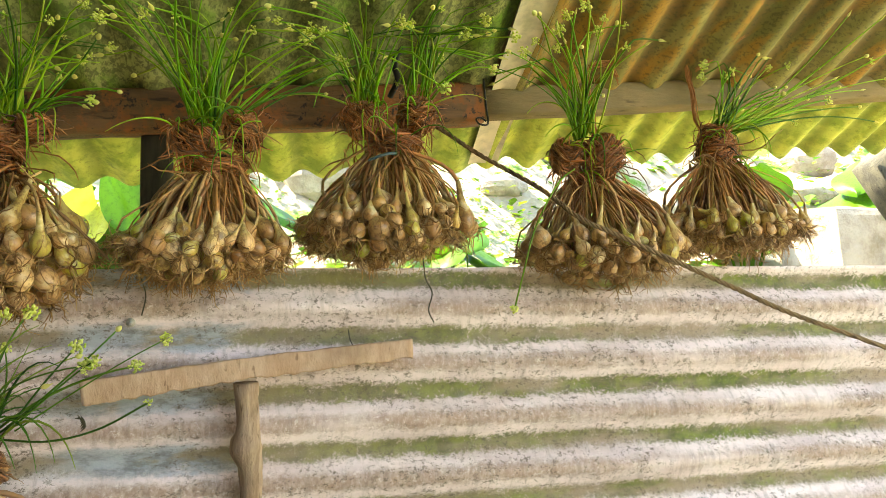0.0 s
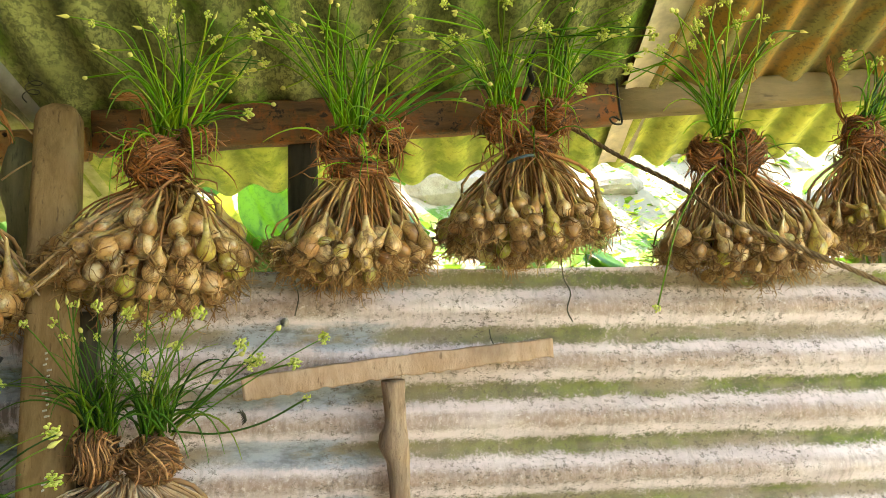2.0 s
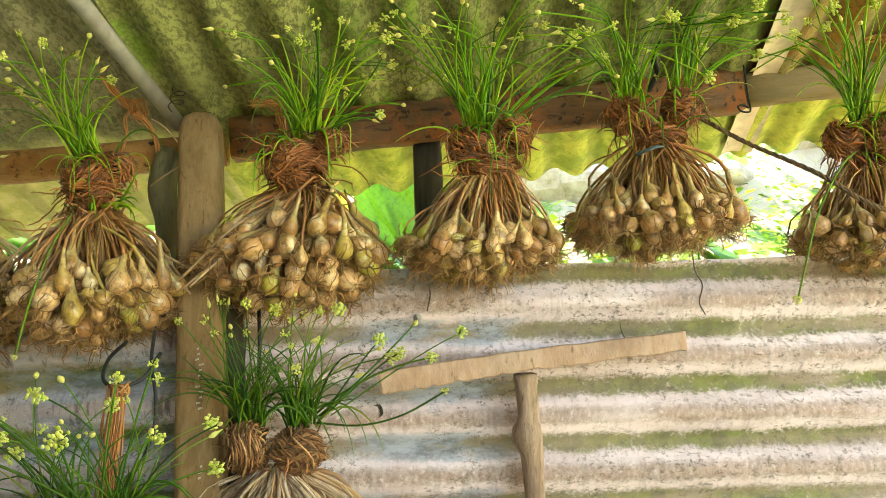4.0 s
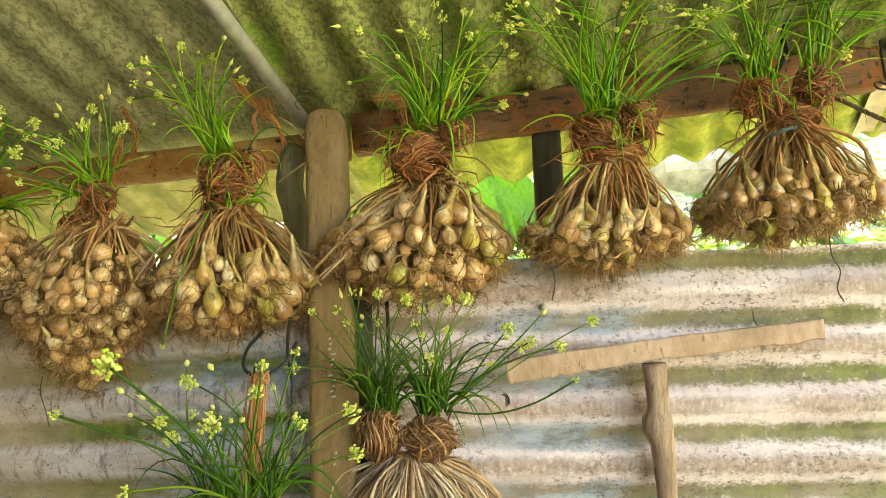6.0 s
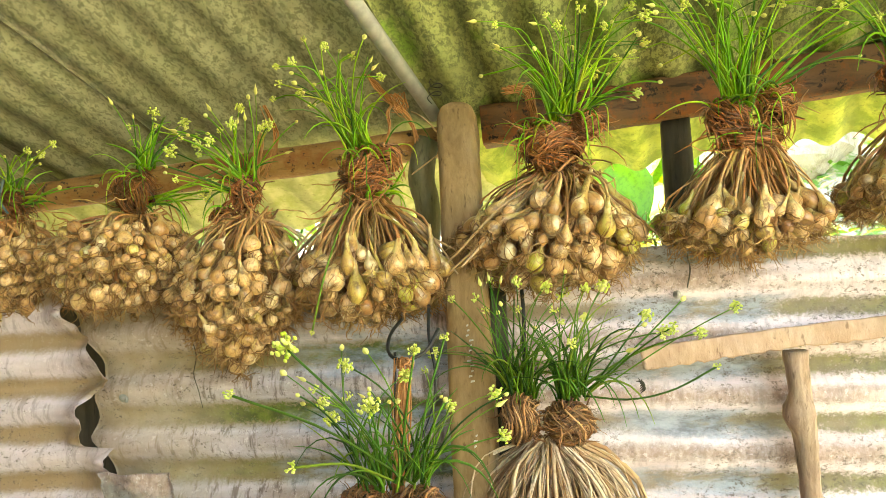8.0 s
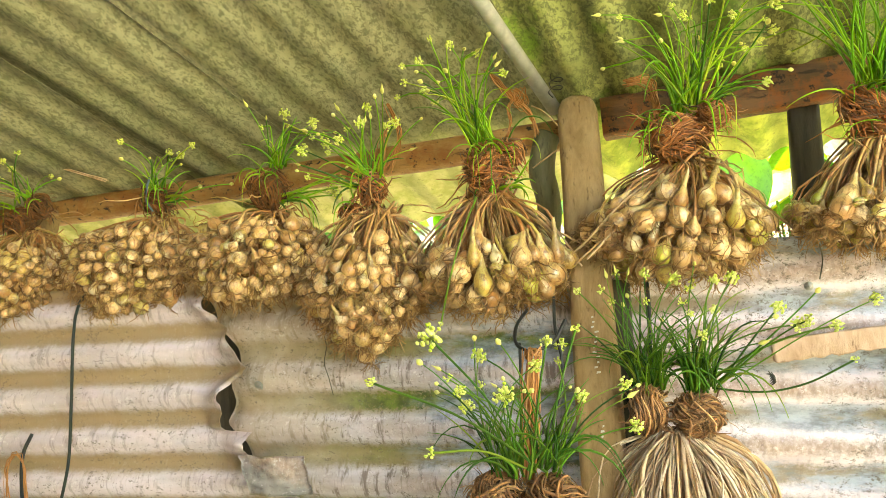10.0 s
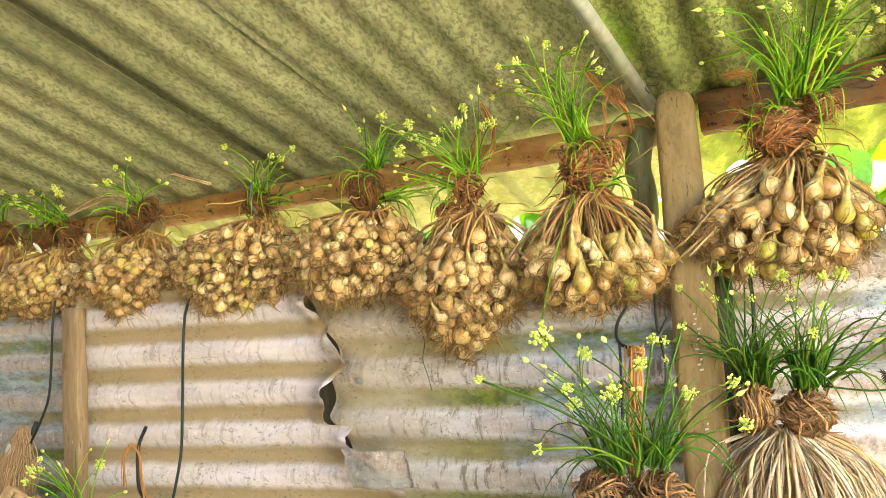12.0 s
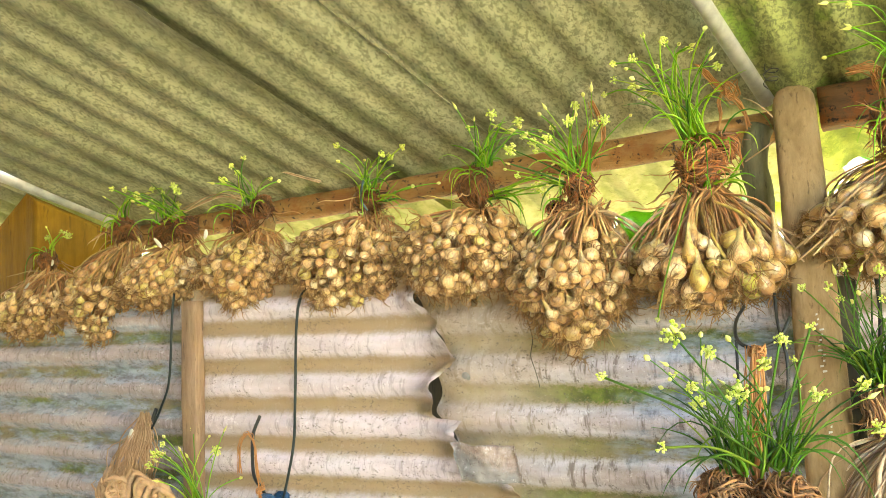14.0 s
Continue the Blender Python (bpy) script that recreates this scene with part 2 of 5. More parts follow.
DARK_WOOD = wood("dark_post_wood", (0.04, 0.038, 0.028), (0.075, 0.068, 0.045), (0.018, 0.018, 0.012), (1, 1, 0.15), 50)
BARK_WOOD = wood("mossy_bark", (0.085, 0.085, 0.04), (0.15, 0.135, 0.07), (0.03, 0.03, 0.016), (1, 1, 0.2), 45)
PLANK_WOOD = wood("sawn_plank_wood", (0.39, 0.25, 0.17), (0.51, 0.36, 0.265), (0.17, 0.10, 0.065), (1.0, 1, 0.35), 55)
STICK_WOOD = wood("barked_stick_wood", (0.22, 0.145, 0.10), (0.39, 0.28, 0.205), (0.08, 0.048, 0.03), (1, 1, 0.16), 80)
NARROW_WOOD = wood("bleached_post_wood", (0.21, 0.13, 0.078), (0.31, 0.205, 0.13), (0.08, 0.05, 0.03), (1, 1, 0.14), 80)
TIMBER_WOOD = wood("orange_hardwood", (0.155, 0.075, 0.006), (0.22, 0.11, 0.009), (0.07, 0.032, 0.004), (1, 1, 0.12), 40)
TIMBER_WOOD.node_tree.nodes["Principled BSDF"].inputs["Specular IOR Level"].default_value = 0.08


def bulb_skin(name, *stops):
    k = Mat(name, 0.33, 0, 0.6)
    own = k.coords((1, 1, 0.10), False)
    shift = k.node("ShaderNodeCombineXYZ", X=k.math("MULTIPLY", k.each(), 9.0)).outputs[0]
    seed = k.node("ShaderNodeVectorMath", {"operation": "ADD"}, i0=own, i1=shift).outputs[0]
    base = k.ramp(k.each(), *stops)
    height = k.node("ShaderNodeSeparateXYZ", Vector=k.node("ShaderNodeTexCoord").outputs["Object"]).outputs[2]
    base = k.mix(k.math("MULTIPLY", k.step(k.math("ADD", height, k.math("MULTIPLY", k.noise(300, 3, 0.6, seed), 0.012)), 0.006, 0.02), 0.55), base, (0.50, 0.42, 0.15))
    base = k.mix(k.math("MULTIPLY", k.step(k.noise(420, 4, 0.65, seed), 0.45, 0.66), 0.7), base, (0.30, 0.13, 0.04))
    base = k.mix(k.math("MULTIPLY", k.step(k.noise(60, 5, 0.75), 0.48, 0.62), 0.75), base, (0.14, 0.07, 0.026))
    base = k.mix(k.math("MULTIPLY", k.step(k.noise(34, 4, 0.6), 0.56, 0.70), 0.6), base, (0.85, 0.74, 0.48))
    return k.done(base, k.noise(420, 4, 0.65, seed), 0.4, 0.001)


def strands(name, *colours, rough=0.7, spec=0.3, dirt=0.4, through=0.0):
    k = Mat(name, rough, 0, spec)
    stops = [(n / (len(colours) - 1), c) for n, c in enumerate(colours)]
    base = k.ramp(k.island(), *stops)
    base = k.mix(k.math("MULTIPLY", k.step(k.noise(90, 4, 0.7), 0.45, 0.7), dirt), base, tuple(v * 0.45 for v in colours[0]))
    m = k.done(base)
    if through:
        glow = k.node("ShaderNodeBsdfTranslucent", Color=base)
        both = k.node("ShaderNodeMixShader", i0=through, i1=k.b.outputs[0], i2=glow.outputs[0])
        k.t.links.new(both.outputs[0], k.t.nodes["Material Output"].inputs[0])
    return m


BULB = bulb_skin("onion_skin", (0.0, (0.27, 0.12, 0.04)), (0.18, (0.58, 0.35, 0.14)), (0.34, (0.38, 0.195, 0.07)), (0.5, (0.76, 0.51, 0.25)), (0.66, (0.48, 0.25, 0.095)), (0.8, (0.48, 0.36, 0.08)), (0.92, (0.38, 0.39, 0.035)), (1.0, (0.60, 0.32, 0.13)))
BULB_SMALL = bulb_skin("small_onion_skin", (0.0, (0.36, 0.175, 0.06)), (0.25, (0.66, 0.41, 0.18)), (0.45, (0.48, 0.26, 0.10)), (0.65, (0.76, 0.53, 0.27)), (0.85, (0.56, 0.33, 0.13)), (1.0, (0.50, 0.40, 0.11)))
STEM = strands("dry_onion_stalk", (0.493, 0.242, 0.087), (0.141, 0.056, 0.018), (0.610, 0.349, 0.138), (0.305, 0.119, 0.037), (0.680, 0.451, 0.202), (0.235, 0.129, 0.032), (0.422, 0.169, 0.050), (0.117, 0.062, 0.018), (0.493, 0.361, 0.092), rough=0.5, spec=0.5, dirt=0.75)
STEM_PALE = strands("pale_dry_leaf", (0.540, 0.372, 0.232), (0.740, 0.598, 0.456), (0.300, 0.147, 0.060), (0.640, 0.490, 0.335), (0.420, 0.255, 0.112), (0.700, 0.549, 0.413), (0.200, 0.098, 0.039), (0.520, 0.333, 0.181), rough=0.6, dirt=0.8)
BIND_PALE = strands("wound_tan_leaf", (0.34, 0.16, 0.07), (0.08, 0.036, 0.015), (0.50, 0.28, 0.13), (0.05, 0.026, 0.012), (0.40, 0.19, 0.08), (0.17, 0.085, 0.035), rough=0.55, dirt=0.8)
ROOT = strands("dry_root", (0.352, 0.188, 0.068), (0.128, 0.060, 0.022), (0.512, 0.336, 0.152), (0.224, 0.108, 0.040), (0.416, 0.248, 0.096))
BIND = strands("wound_dry_leaf", (0.40, 0.125, 0.032), (0.045, 0.02, 0.009), (0.56, 0.21, 0.065), (0.03, 0.02, 0.009), (0.46, 0.14, 0.03), (0.09, 0.045, 0.014), (0.34, 0.10, 0.025), (0.60, 0.32, 0.14), rough=0.45, spec=0.5, dirt=0.7)
BIND_DARK = strands("wound_dark_leaf", (0.19, 0.06, 0.018), (0.035, 0.018, 0.009), (0.32, 0.13, 0.045), (0.025, 0.018, 0.009), (0.24, 0.085, 0.022), (0.09, 0.06, 0.016), rough=0.5, dirt=0.8)
# near-black filler, its colour stands for the shade between wound strands
GAP_SHADE = strands("dark_gap_shade", (0.035, 0.017, 0.008), (0.045, 0.022, 0.01))
LEAF = strands("green_onion_leaf", (0.12, 0.36, 0.010), (0.22, 0.52, 0.015), (0.03, 0.13, 0.008), (0.37, 0.60, 0.025), (0.15, 0.42, 0.012), (0.48, 0.54, 0.05), rough=0.4, spec=0.55, dirt=0.15, through=0.4)
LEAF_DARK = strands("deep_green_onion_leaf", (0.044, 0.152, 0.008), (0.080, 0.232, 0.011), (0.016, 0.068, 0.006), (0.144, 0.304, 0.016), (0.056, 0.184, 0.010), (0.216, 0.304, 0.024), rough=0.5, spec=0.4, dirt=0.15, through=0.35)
FLOWER = strands("onion_flower", (0.58, 0.70, 0.08), (0.80, 0.84, 0.28), (0.42, 0.58, 0.04), rough=0.6, dirt=0.1, through=0.3)
BUD = strands("onion_bud", (0.60, 0.64, 0.12), (0.74, 0.70, 0.24), (0.46, 0.54, 0.07), rough=0.6, dirt=0.15, through=0.2)
RAFFIA = strands("brown_raffia", (0.52, 0.24, 0.085), (0.38, 0.16, 0.055), (0.62, 0.34, 0.14))
ROPE = strands("brown_rope", (0.17, 0.10, 0.05), (0.22, 0.14, 0.07), (0.10, 0.06, 0.03), dirt=0.8)
ROPE_PALE = strands("pale_coir_rope", (0.42, 0.25, 0.14), (0.52, 0.33, 0.19), (0.35, 0.20, 0.10))
BLACK = strands("black_rubber", (0.016, 0.018, 0.018), (0.025, 0.027, 0.027), rough=0.5)
CORD_GREEN = strands("dark_green_cord", (0.007, 0.014, 0.013), (0.011, 0.021, 0.02), rough=0.5)
CORD_BLUE = strands("blue_cord", (0.02, 0.07, 0.15), (0.03, 0.10, 0.22), (0.015, 0.05, 0.10), rough=0.45)
STRIP_BLUE = strands("grey_blue_plastic", (0.03, 0.065, 0.085), (0.04, 0.08, 0.10), rough=0.35, spec=0.5)
CHALK = strands("chalk_white", (0.50, 0.47, 0.42), (0.58, 0.56, 0.50))


def metal(name, colour, rough):
    k = Mat(name, rough, 0.35, 0.5)
    return k.done(k.mix(k.step(k.noise(40, 5), 0.35, 0.7), colour, tuple(v * 0.7 for v in colour)), k.noise(150, 3), 0.1, 0.001)


TUBE_METAL = metal("galvanised_tube", (0.50, 0.49, 0.45), 0.5)
LIP_METAL = metal("pale_lit_zinc", (0.80, 0.69, 0.50), 0.55)
NAIL_METAL = metal("grey_nail", (0.4, 0.39, 0.36), 0.5)


def ground_mat():
    k = Mat("sunlit_soil", 0.9, 0, 0.2)
    base = k.mix(k.step(k.noise(2.5, 5), 0.35, 0.65), (0.40, 0.34, 0.26), (0.28, 0.235, 0.165))
    base = k.mix(k.step(k.noise(3.2, 6, 0.7), 0.50, 0.58), base, (0.10, 0.19, 0.03))
    return k.done(base, k.noise(30, 6), 0.6, 0.02)


def rock_mat(name="pale_limestone", light=(0.38, 0.33, 0.285), deep=(0.21, 0.17, 0.135)):
    k = Mat(name, 0.85, 0, 0.25)
    base = k.mix(k.step(k.noise(7, 6, 0.7), 0.35, 0.7), light, deep)
    base = k.mix(k.step(k.noise(14, 5), 0.62, 0.72), base, (0.18, 0.2, 0.08))
    return k.done(base, k.noise(26, 6, 0.7), 0.7, 0.02)


GROUND = ground_mat()
ROCK = rock_mat()
ROCK_BLOCK = rock_mat("stained_stone", (0.33, 0.29, 0.24), (0.15, 0.115, 0.08))
ROCK_BROWN = rock_mat("brown_fieldstone", (0.20, 0.135, 0.10), (0.10, 0.06, 0.045))
FOLIAGE = strands("garden_leaf", (0.06, 0.17, 0.012), (0.11, 0.24, 0.015), (0.20, 0.28, 0.02), (0.04, 0.12, 0.012), rough=0.5, dirt=0.1, through=0.35)
TARO = strands("taro_leaf", (0.04, 0.13, 0.003), (0.055, 0.16, 0.004), (0.09, 0.18, 0.005), rough=0.4, dirt=0.55, through=0.35)
TARO_YELLOW = strands("yellowing_taro_leaf", (0.45, 0.42, 0.04), (0.38, 0.42, 0.05), rough=0.45, dirt=0.55, through=0.35)


# ---- mesh tools ----
class Soup:
    """Vertices and faces gathered for one mesh."""

    def __init__(self):
        self.v, self.f, self.heads = [], [], []

    def add(self, verts, faces):
        n = len(self.v)
        self.v += [tuple(p) for p in verts]
        self.f += [tuple(n + i for i in q) for q in faces]

    def sweep(self, path, section, up=(0, 0, 1), sizes=None, caps=True):
        """A closed section (2D points: across, up) carried along a path."""
        path = [Vector(p) for p in path]
        n, verts, faces, up = len(section), [], [], Vector(up)
        for i, p in enumerate(path):
            d = (path[min(i + 1, len(path) - 1)] - path[max(i - 1, 0)]).normalized()
            side = d.cross(up)
            side = side.normalized() if side.length > 1e-4 else Vector((1, 0, 0))
            top = side.cross(d)
            s = sizes[i] if sizes else 1.0
            verts += [p + side * a * s + top * b * s for a, b in section]
        for i in range(len(path) - 1):
            for j in range(n):
                k = (j + 1) % n
                faces.append((i * n + j, i * n + k, (i + 1) * n + k, (i + 1) * n + j))
        if caps:
            faces.append(tuple(reversed(range(n))))
            faces.append(tuple((len(path) - 1) * n + j for j in range(n)))
        self.add(verts, faces)

    def tube(self, path, radius, sides=5, taper=None):
        ring = [(math.cos(2 * math.pi * j / sides), math.sin(2 * math.pi * j / sides)) for j in range(sides)]
        sizes = taper or [radius] * len(path)
        d = Vector(path[-1]) - Vector(path[0])
        up = (0.31, 0.95, 0.05) if abs(d.z) > 0.6 * d.length else (0.05, 0.1, 1)
        self.sweep(path, ring, up, sizes)

    def ball(self, centre, radii, rings=6, sides=8, rough=0.0, rnd=None):
        verts, faces = [], []
        for i in range(rings + 1):
            a = math.pi * i / rings
            for j in range(sides):
                b = 2 * math.pi * j / sides
                w = 1 + (rnd.uniform(-rough, rough) if rnd and 0 < i < rings else 0)
                verts.append((centre[0] + radii[0] * w * math.sin(a) * math.cos(b), centre[1] + radii[1] * w * math.sin(a) * math.sin(b), centre[2] + radii[2] * w * math.cos(a)))
        for i in range(rings):
            for j in range(sides):
                k = (j + 1) % sides
                faces.append((i * sides + j, (i + 1) * sides + j, (i + 1) * sides + k, i * sides + k))
        self.add(verts, faces)

    def mesh(self, name, material, origin=(0, 0, 0), smooth=True):
        o = Vector(origin)
        me = bpy.data.meshes.new(name)
        me.from_pydata([tuple(Vector(p) - o) for p in self.v], [], self.f)
        me.materials.append(material)
        if smooth:
            me.polygons.foreach_set("use_smooth", [True] * len(me.polygons))
        me.update()
        return me


def thing(name, at, label, category, group="", kind=""):
    ob = new(name)
    ob.location = at
    ob.empty_display_size = 0.05
    return tagged(ob, label, category, group, kind)


def spot(ob):
    """Where an unturned thing or part stands in the world."""
    p = Vector(ob.location)
    return p + spot(ob.parent) if ob.parent else p


def part(name, soup, material, parent, label="", smooth=True, kind=""):
    ob = new(name, soup.mesh(name, material, spot(parent), smooth))
    ob.parent = parent
    return tagged(ob, label, kind=kind)


def solid(name, soup, material, label, category, smooth=True, kind="", group=""):
    """A thing that is one mesh."""
    o = Vector(soup.v[0])
    ob = new(name, soup.mesh(name, material, o, smooth))
    ob.location = o
    return tagged(ob, label, category, group, kind)


def rounded(w, h, r, steps=3):
    """A rounded rectangle, w by h, as a section."""
    out = []
    for cx, cy, a0 in ((w / 2 - r, h / 2 - r, 0), (-w / 2 + r, h / 2 - r, 90), (-w / 2 + r, -h / 2 + r, 180), (w / 2 - r, -h / 2 + r, 270)):
        for s in range(steps):
            a = radians(a0 + 90 * s / (steps - 1))
            out.append((cx + r * math.cos(a), cy + r * math.sin(a)))
    return out


def spline(points, n):
    """n points on a smooth curve through the given ones."""
    p = [Vector(q) for q in points]
    p = [2 * p[0] - p[1]] + p + [2 * p[-1] - p[-2]]
    out = []
    for i in range(n):
        u = (len(p) - 3) * i / (n - 1)
        k = min(int(u), len(p) - 4)
        t = u - k
        a, b, c, d = p[k : k + 4]
        out.append(0.5 * (2 * b + (c - a) * t + (2 * a - 5 * b + 4 * c - d) * t * t + (3 * b - a - 3 * c + d) * t ** 3))
    return out


def wobble(soup, amount, scale):
    soup.v = [tuple(Vector(p) + amount * noise.noise_vector(Vector(p) * scale)) for p in soup.v]


def sheet(nu, nv, place, thick):
    """A thin closed sheet: place(u, v) with u and v from 0 to 1 gives a point and the way of its thickness."""
    s = Soup()
    front, rear = [], []
    for j in range(nv + 1):
        for i in range(nu + 1):
            p, n = place(i / nu, j / nv)
            front.append(Vector(p))
            rear.append(Vector(p) + Vector(n) * thick)
    w, off = nu + 1, (nu + 1) * (nv + 1)
    faces = []
    for j in range(nv):
        for i in range(nu):
            a, b, c, d = j * w + i, j * w + i + 1, (j + 1) * w + i + 1, (j + 1) * w + i
            faces += [(a, b, c, d), (off + d, off + c, off + b, off + a)]
    for j in range(nv):
        for i in (0, nu):
            a, d = j * w + i, (j + 1) * w + i
            faces.append((d, a, off + a, off + d) if i == 0 else (a, d, off + d, off + a))
    for i in range(nu):
        for j in (0, nv):
            a, b = j * w + i, j * w + i + 1
            faces.append((a, off + a, off + b, b) if j == 0 else (b, off + b, off + a, a))
    s.add(front + rear, faces)
    return s


def roof_z(x, y):
    return 2.309 + 0.053 * x - 0.408 * y


# ---- ground and bank outside ----
def ground_height(x, y):
    def ease(a, b, v):
        t = min(max((v - a) / (b - a), 0), 1)
        return t * t * (3 - 2 * t)

    # unseen eastern rise, added to bounce warm sunlight into the shed
    h = 3.2 * ease(2.5, 5.2, x) * ease(-9, -4, y) * (1 - ease(0.6, 1.6, y))
    h += 1.25 * ease(1.5, 2.3, y) + 2.6 * ease(2.1, 6.5, y) + 5 * ease(6, 25, y)
    if y > 1.5:
        h += 0.16 * noise.noise((x * 1.3, y * 1.3, 0)) * ease(1.5, 2.4, y) + 0.05 * noise.noise((x * 5, y * 5, 3))
    return h


def build_ground():
    xs = [-400, -90, -30] + [-12 + 0.2 * i for i in range(121)] + [30, 90, 400]
    ys = [-400, -80, -20, -8, -3, 0, 1.2] + [1.4 + 0.12 * i for i in range(60)] + [9 + i for i in range(18)] + [60, 150, 400]
    s = Soup()
    verts = [(x, y, ground_height(x, y)) for y in ys for x in xs]
    w = len(xs)
    s.add(verts, [(j * w + i, j * w + i + 1, (j + 1) * w + i + 1, (j + 1) * w + i) for j in range(len(ys) - 1) for i in range(w - 1)])
    solid("ground", s, GROUND, "pale sunlit earth bank with green weeds", "ground", kind="structure")


build_ground()


# ---- walls ----
WALL_Y = 0.985
AMP = 0.0105


def build_walls():
    wall = thing("wall_north", (0, WALL_Y, 0), "wall of weathered corrugated zinc sheets", "wall", kind="structure")

    def right(u, v):
        x = -0.437 + 2.2 * u
        top = 1.624 - 0.012 * (x + 0.1) + 0.002 * noise.noise((x * 9, 0, 0))
        z = top * v
        ph = 2 * math.pi * (z + 0.025 * x - 1.535) / PITCH
        y = WALL_Y - 0.008 + AMP * math.cos(ph) + 0.005 * noise.noise((x * 2.2, z * 2.2, 1)) + 0.0015 * noise.noise((x * 12, z * 12, 4))
        return (x, y, z), (0, 1, 0)

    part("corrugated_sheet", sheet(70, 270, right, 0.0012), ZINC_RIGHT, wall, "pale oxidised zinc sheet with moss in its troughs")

    edge = [(1.60, -1.02), (1.585, -1.006), (1.556, -0.986), (1.524, -0.970), (1.511, -0.952), (1.477, -0.937), (1.457, -0.962), (1.444, -0.977), (1.386, -0.982), (1.382, -0.933), (1.352, -0.944), (1.302, -0.940), (1.290, -0.845), (1.2, -0.832), (0, -0.80)]

    def along(line, z):
        for (za, xa), (zb, xb) in zip(line, line[1:]):
            if z >= zb:
                return xa + (xb - xa) * (za - z) / (za - zb)
        return line[-1][1]

    def rim(z):
        return along(edge, z)

    bound = [(1.63, -1.09), (1.585, -1.056), (1.556, -1.036), (1.524, -1.014), (1.477, -0.994), (1.444, -1.013), (1.386, -1.016), (1.36, -0.994), (1.30, -0.975), (0, -0.96)]

    def middle(u, v):
        z = (1.63 - 0.03 * u) * v
        x0 = along(bound, z) + 0.003 * noise.noise((z * 40, 1, 2))
        x = x0 + (-0.438 - x0) * u
        ph = 2 * math.pi * (z - 1.499) / PITCH / 1.09
        y = WALL_Y + 0.012 + AMP * math.cos(ph) + 0.022 * math.exp(-(x - x0) / 0.02) + 0.004 * noise.noise((x * 3, z * 3, 7)) + 0.0015 * noise.noise((x * 12, z * 12, 5))
        return (x, y, z), (0, 1, 0)

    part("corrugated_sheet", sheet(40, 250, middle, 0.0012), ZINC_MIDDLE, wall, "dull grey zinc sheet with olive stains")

    def torn(u, v):
        z = 1.615 * v
        r = rim(z) + 0.005 * noise.noise((z * 55, 3, 0)) + 0.003 * noise.noise((z * 160, 5, 0))
        x = r - (1.0 - u) ** 1.6 * (r + 1.475)
        ph = 2 * math.pi * (z - 1.402) / 0.068
        near = math.exp(-((r - x) / 0.03) ** 2)
        y = 0.955 - 0.10 * max(0, -1.0 - x) + 0.009 * math.cos(ph) - near * (0.024 + 0.018 * noise.noise((x * 22, z * 34, 2)) + 0.012 * noise.noise((x * 60, z * 70, 6))) + 0.003 * noise.noise((x * 3, z * 3, 9))
        return (x, y, z), (0, 1, 0)

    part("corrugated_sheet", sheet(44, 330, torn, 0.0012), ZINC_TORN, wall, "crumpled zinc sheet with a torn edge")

    def far(u, v):
        x = -2.9 + 1.46 * u
        z = 1.60 * v
        ph = 2 * math.pi * (z - 1.461) / 0.066
        y = 0.925 - 0.02 * (x + 1.44) + 0.009 * math.cos(ph) + 0.004 * noise.noise((x * 3, z * 3, 11))
        return (x, y, z), (0, 1, 0)

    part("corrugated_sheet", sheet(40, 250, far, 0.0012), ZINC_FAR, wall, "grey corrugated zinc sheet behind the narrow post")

    def flap(u, v):
        x = -0.926 + 0.090 * u + 0.012 * v * (u - 1) + 0.006 * (1 - v) * u + 0.002 * noise.noise((v * 3, 1, u))
        z = 1.291 + (0.060 - 0.003 * u) * v + 0.003 * noise.noise((u * 4, v * 2, 3))
        y = 0.916 - 0.010 * math.sin(math.pi * u) - 0.010 * v + 0.007 * noise.noise((u * 3, v * 3, 5)) + 0.005 * noise.noise((u * 8, v * 8, 1)) + 0.012 * u
        return (x, y, z), (0, 1, 0)

    part("folded_flap", sheet(18, 14, flap, 0.003), ZINC_FLAP, wall, "folded grey flap of torn zinc")

    bolt = Soup()
    bolt.ball((-0.948, 0.992, 1.448), (0.008, 0.006, 0.007), 6, 10)
    bolt.ball((-0.941, 0.987, 1.444), (0.003, 0.003, 0.004), 5, 8)
    part("bolt", bolt, NAIL_METAL, wall, "dark round bolt head with a pale washer")
    nails = Soup()
    nails.ball((-0.132, 0.966, 1.558), (0.006, 0.004, 0.006), 5, 10)
    nails.ball((-0.132, 0.962, 1.558), (0.0028, 0.004, 0.0028), 5, 8)
    part("nail_head", nails, NAIL_METAL, wall, "round grey roofing nail")


build_walls()


def blocking_wall(name, a, b, height):
    a, b = Vector(a), Vector(b)
    n = (b - a).normalized().cross(Vector((0, 0, 1)))

    def at(u, v):
        p = a.lerp(b, u)
        z = height * v
        return p + n * AMP * math.cos(2 * math.pi * z / PITCH) + Vector((0, 0, z)), n

    solid(name, sheet(8, int(height / PITCH * 10), at, 0.0012), ZINC_MIDDLE, "unseen corrugated zinc wall added to block daylight", "wall", kind="structure")


# walls out of view, added to block and steer the daylight
blocking_wall("unseen_wall_west", (-2.95, -1.9, 0), (-2.95, 0.94, 0), 2.9)
blocking_wall("unseen_wall_south", (-2.9, -1.9, 0), (0.7, -1.9, 0), 3.0)


